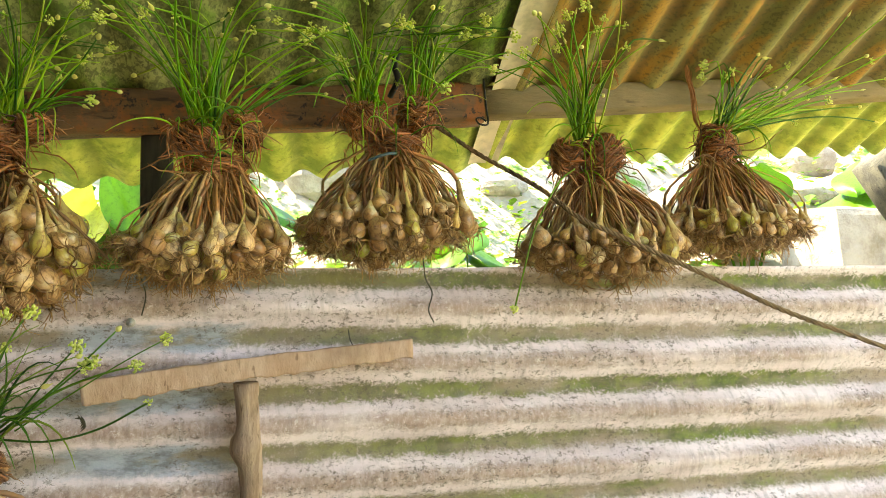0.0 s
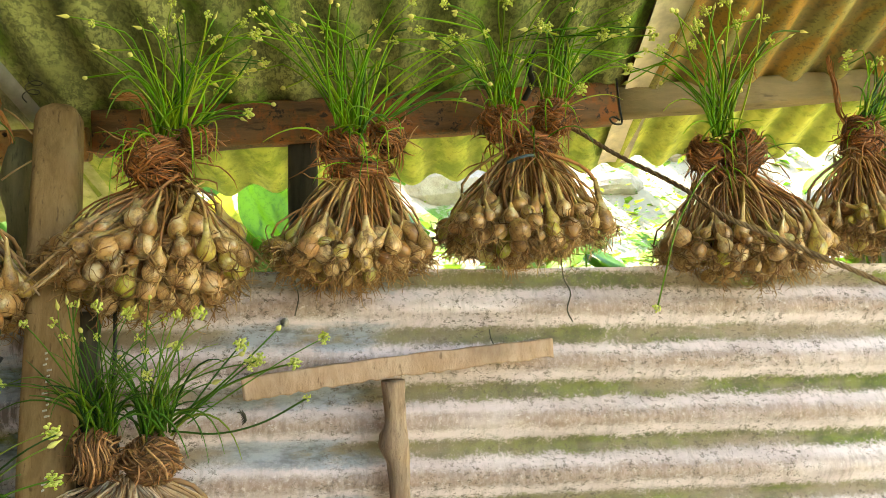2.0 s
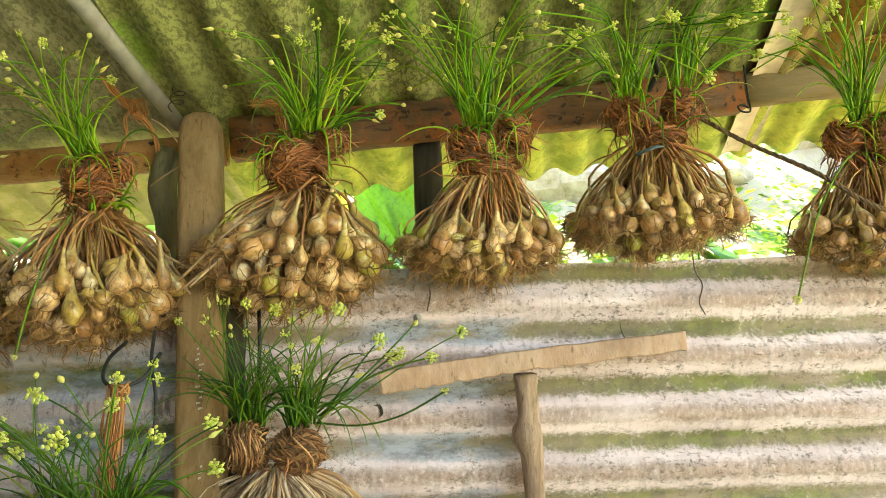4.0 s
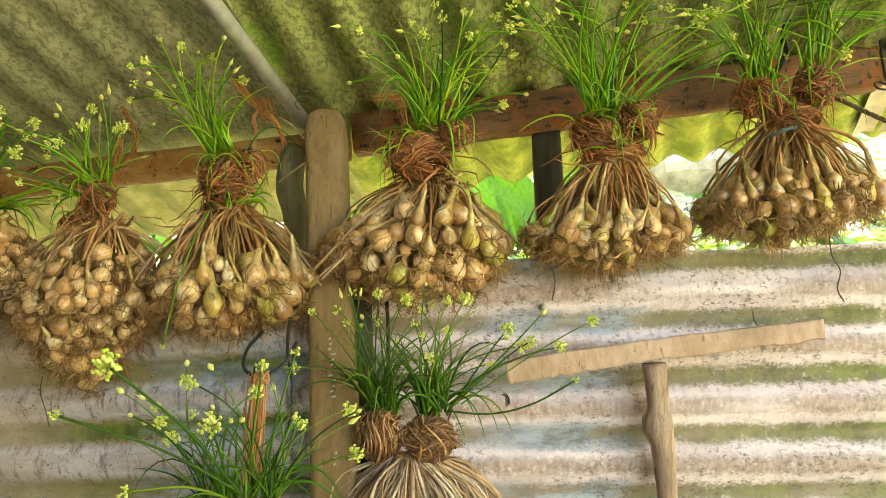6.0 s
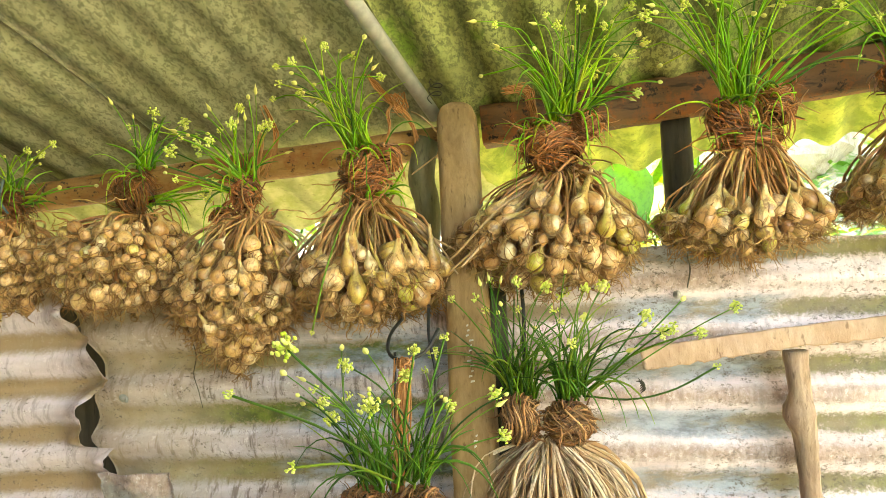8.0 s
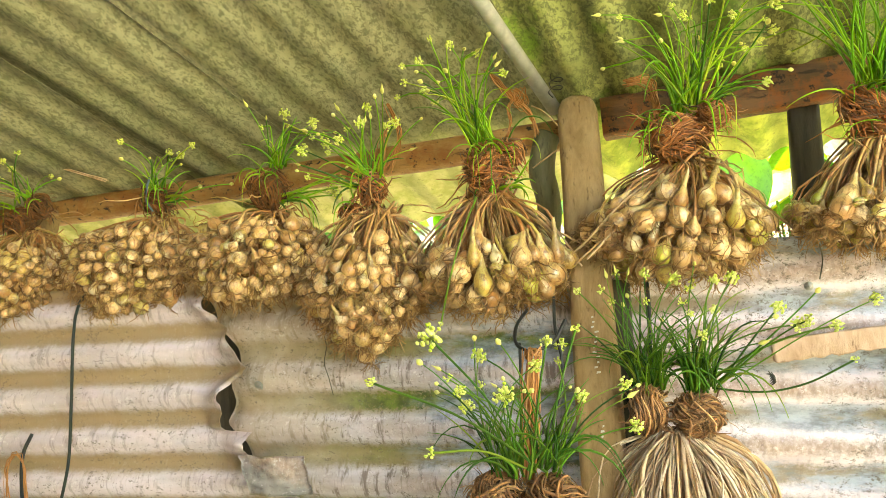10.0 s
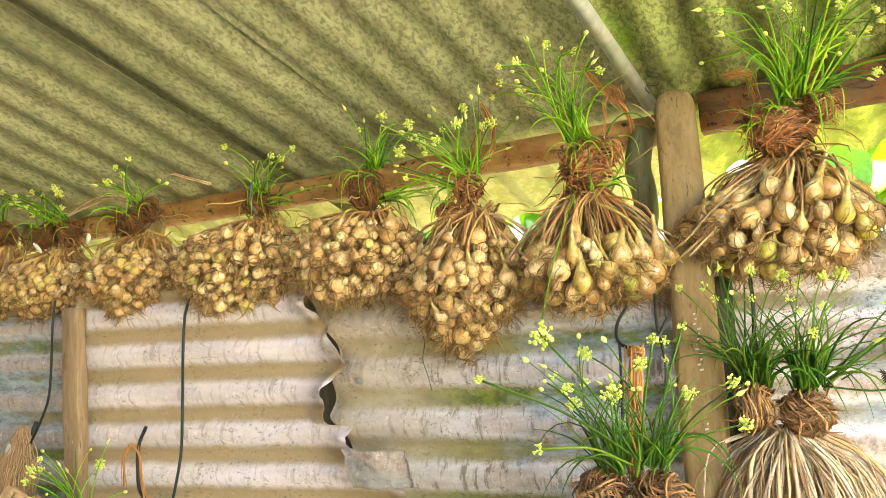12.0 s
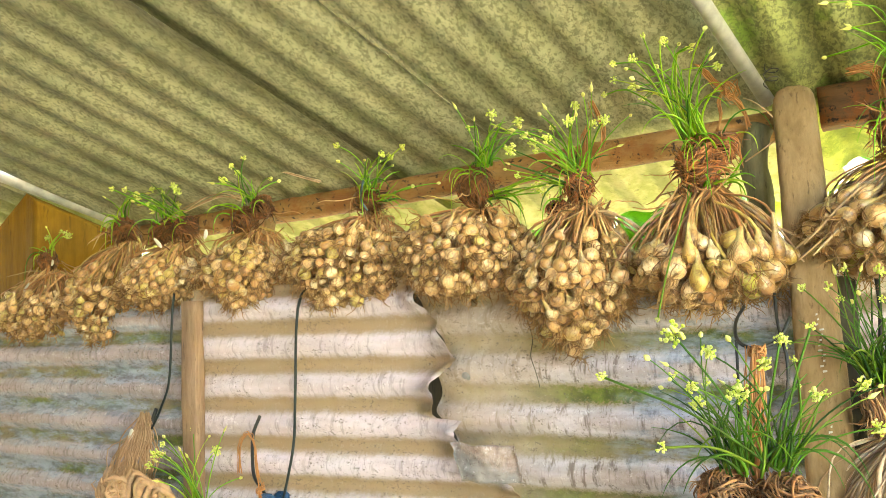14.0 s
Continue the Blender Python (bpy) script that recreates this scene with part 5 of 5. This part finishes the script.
def blue_knot():
    rnd = random.Random(8)
    s, c = Soup(), Soup()
    for n in range(14):
        t = rnd.uniform(0, 6)
        s.tube([(-1.255 + 0.022 * math.cos(t + u) + rnd.gauss(0, 0.002), 0.87 + 0.014 * math.sin(t + u), 1.248 + 0.012 * math.sin(2 * t + 1.5 * u)) for u in (0, 0.5, 1, 1.5, 2, 2.5, 3)], 0.0042, 6)
    for dx in (-0.03, -0.01, 0.015):
        s.tube(spline([(-1.255, 0.87, 1.25), (-1.255 + dx * 0.6, 0.862, 1.21), (-1.255 + dx, 0.865, 1.14)], 8), 0.004, 6)
    solid("blue_cord_knot", s, CORD_BLUE, "blue plastic cord tied in a knot", "cord")


blue_knot()


def coir_hank():
    rnd = random.Random(9)
    ob = thing("rope_hank", (-1.57, 0.86, 1.26), "frayed hank of pale coir rope hung on a hook", "rope")
    fib, clump, core = Soup(), Soup(), Soup()
    for n in range(150):
        a = rnd.uniform(0, 6.28)
        r = math.sqrt(rnd.random())
        c, d = math.cos(a) * r, math.sin(a) * r
        fib.tube(spline([(-1.55 + 0.010 * c, 0.865 + 0.01 * d, 1.385 + rnd.uniform(-0.02, 0.008)), (-1.556 + 0.024 * c + rnd.gauss(0, 0.008), 0.86 + 0.02 * d, 1.345), (-1.568 + 0.042 * c + rnd.gauss(0, 0.009), 0.856 + 0.03 * d, 1.305 + rnd.gauss(0, 0.012)), (-1.585 + 0.055 * c + rnd.gauss(0, 0.01), 0.853 + 0.03 * d, 1.265 + rnd.uniform(-0.03, 0.02))], 10), rnd.uniform(0.0006, 0.0016), 3)
    part("frayed_fibre", fib, ROPE_PALE, ob, "frayed pale coir fibres", kind="stuff")
    knot(clump, core, rnd, (-1.60, 0.85, 1.245), (0.045, 0.03, 0.05), 50, 0.0042)
    part("tangle", clump, ROPE_PALE, ob, "tangled coir strands", kind="stuff")
    part("tangle_core", core, ROPE, ob)
    for n in range(9):
        x = -1.575 + 0.011 * n + rnd.gauss(0, 0.004)
        s = Soup()
        top = 1.288 - 0.0035 * abs(n - 2) + rnd.gauss(0, 0.004)
        path = spline([(x - 0.035, 0.87, 1.16), (x - 0.022 + rnd.gauss(0, 0.004), 0.836, 1.235), (x + 0.004, 0.828 + rnd.gauss(0, 0.005), top), (x + 0.03, 0.84, top - 0.02), (x + 0.022, 0.86, 1.18)], 30)
        line = [p + Vector((0.0014 * math.cos(i * 1.3), 0, 0.0014 * math.sin(i * 1.3))) for i, p in enumerate(path)]
        s.tube(line, rnd.uniform(0.0045, 0.006), 7)
        wobble(s, 0.002, 80)
        part("loop", s, ROPE_PALE, ob, "thick loop of coir rope")


coir_hank()


def low_tuft():
    rnd = random.Random(33)
    o = Vector((-1.395, 0.85, 1.20))
    ob = thing("onion_bundle", o, "small green onion tuft low on the narrow post", "onion bundle", "hanging onion bundles")
    bind, core, green = Soup(), Soup(), Soup()
    knot(bind, core, rnd, o, (0.035, 0.03, 0.03), 90)
    blades(ob, green, rnd, o + Vector((0, -0.01, 0.03)), 26, 0.13, (0.0, -0.1, 1), 0.3, 0.5, 10)
    part("binding", bind, BIND, ob, "wound brown dry leaves", kind="stuff")
    part("binding_core", core, GAP_SHADE, ob)
    crown(green, LEAF, ob)


low_tuft()


def raffia(points, count, loose, label, seed, material=None):
    rnd, s = random.Random(seed), Soup()
    for n in range(count):
        s.tube(spline([Vector(p) + Vector((rnd.gauss(0, loose), rnd.gauss(0, loose), rnd.gauss(0, loose))) for p in points], 12), rnd.uniform(0.0006, 0.0013), 3)
    solid("raffia_tie", s, material or RAFFIA, label, "tie", kind="stuff")


raffia([(0.700, 0.985, 1.82), (0.708, 1.02, 1.848), (0.709, 1.025, 1.89), (0.702, 1.025, 1.925), (0.700, 1.02, 1.945)], 18, 0.0024, "brown raffia tie slung over the grey beam", 1)
raffia([(0.700, 1.0, 1.925), (0.725, 0.98, 1.945), (0.765, 0.96, 1.972)], 9, 0.0018, "short brown raffia end poking up under the roof", 9)
raffia([(0.505, 0.97, 1.80), (0.515, 1.0, 1.86), (0.522, 1.02, 1.90), (0.524, 1.02, 1.935), (0.505, 1.01, 1.945), (0.487, 1.0, 1.96)], 14, 0.0035, "brown raffia tie holding a bundle", 2)
raffia([(0.524, 1.01, 1.925), (0.545, 1.0, 1.93), (0.565, 1.0, 1.905)], 8, 0.004, "frayed end of brown raffia at the beam", 10)
raffia([(-0.545, 0.975, 1.902), (-0.530, 0.99, 1.884), (-0.515, 1.0, 1.866), (-0.495, 1.015, 1.845), (-0.486, 1.025, 1.822), (-0.480, 1.03, 1.802)], 11, 0.0026, "brown raffia tie at the leaning post", 3)
raffia([(-0.512, 1.0, 1.862), (-0.503, 0.99, 1.872), (-0.492, 1.0, 1.858), (-0.503, 1.01, 1.850), (-0.512, 1.0, 1.858)], 7, 0.0035, "untidy knot of brown raffia at the beam", 31)
raffia([(-0.513, 1.0, 1.862), (-0.522, 1.0, 1.845), (-0.519, 1.0, 1.825), (-0.526, 1.0, 1.805)], 5, 0.002, "loose end of brown raffia hanging over the beam", 32)
raffia([(-0.30, 0.99, 1.80), (-0.315, 1.02, 1.85), (-0.32, 1.02, 1.868), (-0.345, 0.99, 1.862)], 16, 0.004, "brown raffia tie looped over the beam", 4)
raffia([(-0.716, 0.98, 1.895), (-0.708, 1.01, 1.86), (-0.70, 1.015, 1.83), (-0.697, 0.99, 1.80), (-0.70, 0.96, 1.765)], 9, 0.0022, "frayed raffia tie over the brown beam", 5)
raffia([(-0.72, 0.98, 1.75), (-0.735, 1.03, 1.82), (-0.73, 1.03, 1.84)], 14, 0.004, "dark raffia tie round the brown beam", 6)
raffia([(-1.40, 0.95, 1.866), (-1.33, 0.98, 1.838), (-1.24, 1.0, 1.806)], 8, 0.002, "dry tan stalk poking out over the beam", 7, STEM_PALE)
raffia([(-1.62, 1.0, 1.77), (-1.50, 1.0, 1.80), (-1.42, 0.99, 1.79)], 6, 0.004, "dry tan stalks lying along the beam", 8, STEM_PALE)
raffia([(-1.335, 0.875, 1.29), (-1.33, 0.868, 1.335), (-1.31, 0.868, 1.362), (-1.296, 0.868, 1.34), (-1.286, 0.864, 1.30), (-1.278, 0.86, 1.262)], 6, 0.0024, "frayed raffia string looped on the hook", 21)
raffia([(-1.27, 0.86, 1.272), (-1.28, 0.855, 1.266), (-1.275, 0.86, 1.258), (-1.285, 0.86, 1.22), (-1.284, 0.862, 1.18)], 12, 0.0025, "knotted raffia string below the hook", 22)


wire("root_thread", [(0.236, 0.955, 1.635), (0.240, 0.962, 1.605), (0.249, 0.963, 1.585), (0.243, 0.962, 1.562), (0.25, 0.962, 1.545)], 0.0009, DARK_WOOD, "thin dark root thread hanging on the zinc", "root", 24, 4)
wire("root_thread", [(-0.118, 0.945, 1.61), (-0.114, 0.96, 1.59), (-0.119, 0.962, 1.566)], 0.0009, DARK_WOOD, "thin dark root thread hanging on the zinc", "root", 16, 4)
wire("root_thread", [(0.133, 0.955, 1.54), (0.136, 0.957, 1.525), (0.147, 0.957, 1.512), (0.17, 0.953, 1.517)], 0.0008, DARK_WOOD, "thin dark root thread hanging on the zinc", "root", 16, 4)
wire("root_thread", [(-0.83, 0.96, 1.56), (-0.822, 0.978, 1.51), (-0.826, 0.978, 1.48), (-0.818, 0.976, 1.455), (-0.812, 0.976, 1.43)], 0.0008, DARK_WOOD, "thin dark root thread hanging on the zinc", "root", 24, 4)


# ---- outside: stones and plants on the bank ----
def stone(at, radii, seed, label, material=None):
    rnd, s = random.Random(seed), Soup()
    s.ball(at, radii, 9, 14)
    o = Vector((seed * 3.1, 0, 0))
    s.v = [tuple(Vector(p) + (Vector(p) - Vector(at)) * 0.35 * noise.noise(Vector(p) * 2.6 / max(radii) * 0.5 + o)) for p in s.v]
    solid("stone", s, material or ROCK, label, "stone", False, group="stones on the bank")


rnd_out = random.Random(77)
for n in range(26):
    x = rnd_out.uniform(0.3, 4.6)
    y = rnd_out.uniform(2.3, 4.2)
    r = rnd_out.uniform(0.08, 0.26)
    stone((x, y, ground_height(x, y) + r * 0.3), (r * rnd_out.uniform(0.8, 1.5), r, r * rnd_out.uniform(0.6, 0.9)), n, "pale sunlit stone on the bank")

for n, (x, y, r) in enumerate(((1.27, 2.45, 0.17), (1.02, 2.75, 0.12), (1.72, 2.9, 0.14), (2.05, 2.62, 0.10), (0.62, 2.85, 0.10))):
    stone((x, y, ground_height(x, y) + r * 0.35), (r * 1.4, r, r * 0.75), 60 + n, "brown fieldstone on the sunny bank", ROCK_BROWN)


def stone_block():
    s = Soup()
    s.sweep([(2.19 + 0.062 * i, 2.55, 1.765) for i in range(7)], rounded(0.34, 0.32, 0.03), (0, 0, 1))
    wobble(s, 0.03, 5)
    solid("stone_block", s, ROCK_BLOCK, "squared pale stone block with dark stains", "stone", False)


stone_block()


timber("leaning_prop", (1.345, 1.33, 1.862), (2.86, 1.42, ground_height(2.80, 1.42) - 0.05), 0.07, 0.075, DARK_WOOD, "dark grey sawn timber prop leaning at the eaves", "prop")


def taro(at, count, size, seed, yellow=False, tall=0.8):
    rnd = random.Random(seed)
    ob = thing("taro_plant", at, "broad-leaved taro plant on the sunny bank", "plant", "taro plants")
    for n in range(count):
        a = rnd.uniform(0, 6.28)
        reach = size * rnd.uniform(0.5, 1.5)
        tip = Vector(at) + Vector((reach * math.cos(a), reach * math.sin(a) * 0.7, tall * rnd.uniform(0.6, 1.15)))
        s = Soup()
        s.tube(spline([at, Vector(at).lerp(tip, 0.5) + Vector((0, 0, size * 0.3)), tip], 8), size * 0.035, 5)
        stalk = part("leaf_stalk", s, TARO, ob)
        leaf = Soup()
        d = Vector((math.cos(a), math.sin(a), -0.7)).normalized()
        side = d.cross(Vector((0, 0, 1))).normalized()
        up = side.cross(d)
        rows = 9
        verts, faces = [], []
        for i in range(rows + 1):
            t = i / rows
            w = size * 0.75 * (math.sin(math.pi * min(1, t * 0.9 + 0.12)) ** 0.7)
            c = tip + d * size * (t * 1.7 - 0.45)
            for j in range(-3, 4):
                e = j / 3
                notch = -0.25 * size * abs(e) if i == 0 else 0
                verts.append(c + side * w * e + d * notch + up * (-0.12 * size * e * e + 0.04 * size * math.sin(5 * e + 7 * t)))
        for i in range(rows):
            for j in range(6):
                k = i * 7 + j
                faces.append((k, k + 1, k + 8, k + 7))
        leaf.add(verts, faces)
        part("leaf", leaf, TARO_YELLOW if yellow and n % 2 else TARO, ob)


for n, (x, y, size, yel, tall) in enumerate(((-0.28, 1.95, 0.13, False, 0.95), (-0.50, 2.1, 0.12, True, 0.85), (0.02, 2.35, 0.11, True, 0.7), (-0.85, 2.0, 0.13, False, 1.0), (-1.25, 2.1, 0.13, False, 0.9), (-1.8, 2.2, 0.14, False, 0.8), (2.15, 2.9, 0.15, False, 0.55), (2.75, 2.8, 0.16, False, 0.6), (0.85, 2.7, 0.10, False, 0.4), (1.55, 2.8, 0.10, False, 0.35))):
    taro((x, y, ground_height(x, y) - 0.02), 10, size, 50 + n, yel, tall)


def broad_leaf(foot, tip, size, face, yellow, seed):
    """One tall taro leaf held up on its stalk, its blade turned to the light."""
    rnd = random.Random(seed)
    tip = Vector(tip)
    ob = thing("taro_plant", foot, "single broad taro leaf rising behind the wall", "plant", "taro plants")
    s = Soup()
    s.tube(spline([foot, Vector(foot).lerp(tip, 0.6) + Vector((0, 0.05, 0)), tip], 10), 0.006, 6)
    part("leaf_stalk", s, TARO, ob)
    d = Vector((face[0], -0.25, face[1])).normalized()
    side = d.cross(Vector((0, -1, 0.45))).normalized()
    up = side.cross(d)
    leaf, rows, cols = Soup(), 12, 10
    verts, faces = [], []
    for i in range(rows + 1):
        t = i / rows
        w = size * 0.62 * math.sin(math.pi * min(1, 0.10 + 0.9 * t)) ** 0.75
        c = tip + d * size * (1.5 * t - 0.4)
        for j in range(cols + 1):
            e = 2 * j / cols - 1
            back = -0.28 * size * abs(e) * (1 - t) ** 3
            verts.append(c + side * w * e + d * back + up * (0.34 * size * abs(e) + 0.05 * size * math.sin(9 * e + 7 * t) - 0.18 * size * t * t))
    for i in range(rows):
        for j in range(cols):
            k = i * (cols + 1) + j
            faces.append((k, k + 1, k + cols + 2, k + cols + 1))
    leaf.add(verts, faces)
    part("leaf", leaf, TARO_YELLOW if yellow else TARO, ob)


for n, (x, z, size, face, yel) in enumerate(((-0.19, 1.85, 0.14, (0.35, -0.9), False), (-0.30, 1.80, 0.11, (-0.5, -0.8), True), (-1.27, 1.80, 0.13, (-0.7, -0.6), False), (-1.18, 1.78, 0.10, (0.6, -0.7), False), (-0.86, 1.815, 0.10, (0.2, -0.9), False))):
    broad_leaf((x, 1.98, ground_height(x, 1.98) - 0.02), (x, 1.88, z), size, face, yel, 90 + n)


def weeds():
    rnd, s = random.Random(5), Soup()
    for n in range(15000):
        cx, cy = rnd.uniform(-3.2, 5.0), 1.9 + 3.8 * rnd.random() ** 1.3
        if noise.noise((cx * 1.6, cy * 1.6, 8)) < (-0.2 if cx > 0.25 else -0.45):
            continue
        z = ground_height(cx, cy) + rnd.random() ** 2 * 0.22
        a, w = rnd.uniform(0, 6.28), rnd.choice((0.015, 0.02, 0.025, 0.03, 0.04, 0.06))
        d = Vector((math.cos(a), math.sin(a), rnd.uniform(-0.3, 0.9))).normalized()
        side = d.cross(Vector((0, 0, 1))).normalized() * w * 0.4
        p = Vector((cx, cy, z))
        s.add([p, p + d * w * 0.5 + side, p + d * w * 1.3 + Vector((0, 0, -0.2 * w)), p + d * w * 0.5 - side], [(0, 1, 2, 3)])
    for n in range(9000):
        cx, cy = rnd.uniform(-0.6, 3.4), 1.95 + 1.9 * rnd.random()
        if noise.noise((cx * 2.7, cy * 2.7, 21)) < 0.02:
            continue
        z = ground_height(cx, cy) + rnd.random() ** 2 * 0.16
        a, w = rnd.uniform(0, 6.28), rnd.choice((0.010, 0.014, 0.018, 0.024, 0.032))
        d = Vector((math.cos(a), math.sin(a), rnd.uniform(-0.2, 1.0))).normalized()
        side = d.cross(Vector((0, 0, 1))).normalized() * w * 0.4
        p = Vector((cx, cy, z))
        s.add([p, p + d * w * 0.5 + side, p + d * w * 1.3 + Vector((0, 0, -0.2 * w)), p + d * w * 0.5 - side], [(0, 1, 2, 3)])
    for cx, cy in ((0.15, 2.35), (0.4, 2.45), (0.68, 2.4), (-0.08, 2.25), (0.95, 2.5), (2.75, 3.05), (3.3, 3.1), (3.75, 3.0), (1.9, 3.0), (1.15, 3.1), (0.45, 3.0), (-0.3, 3.1), (-1.2, 3.0)):
        for n in range(90):
            p = Vector((cx + rnd.gauss(0, 0.17), cy + rnd.gauss(0, 0.12), 0))
            p.z = ground_height(p.x, p.y) + rnd.uniform(0.02, 0.38)
            a, w = rnd.uniform(0, 6.28), rnd.uniform(0.04, 0.10)
            d = Vector((math.cos(a), math.sin(a), rnd.uniform(-0.4, 0.7))).normalized()
            side = d.cross(Vector((0, 0, 1))).normalized() * w * 0.45
            s.add([p, p + d * w * 0.5 + side, p + d * w * 1.3 + Vector((0, 0, -0.25 * w)), p + d * w * 0.5 - side], [(0, 1, 2, 3)])
    solid("weeds", s, FOLIAGE, "bright green weeds covering the sunny bank", "weeds", False, kind="stuff")


weeds()
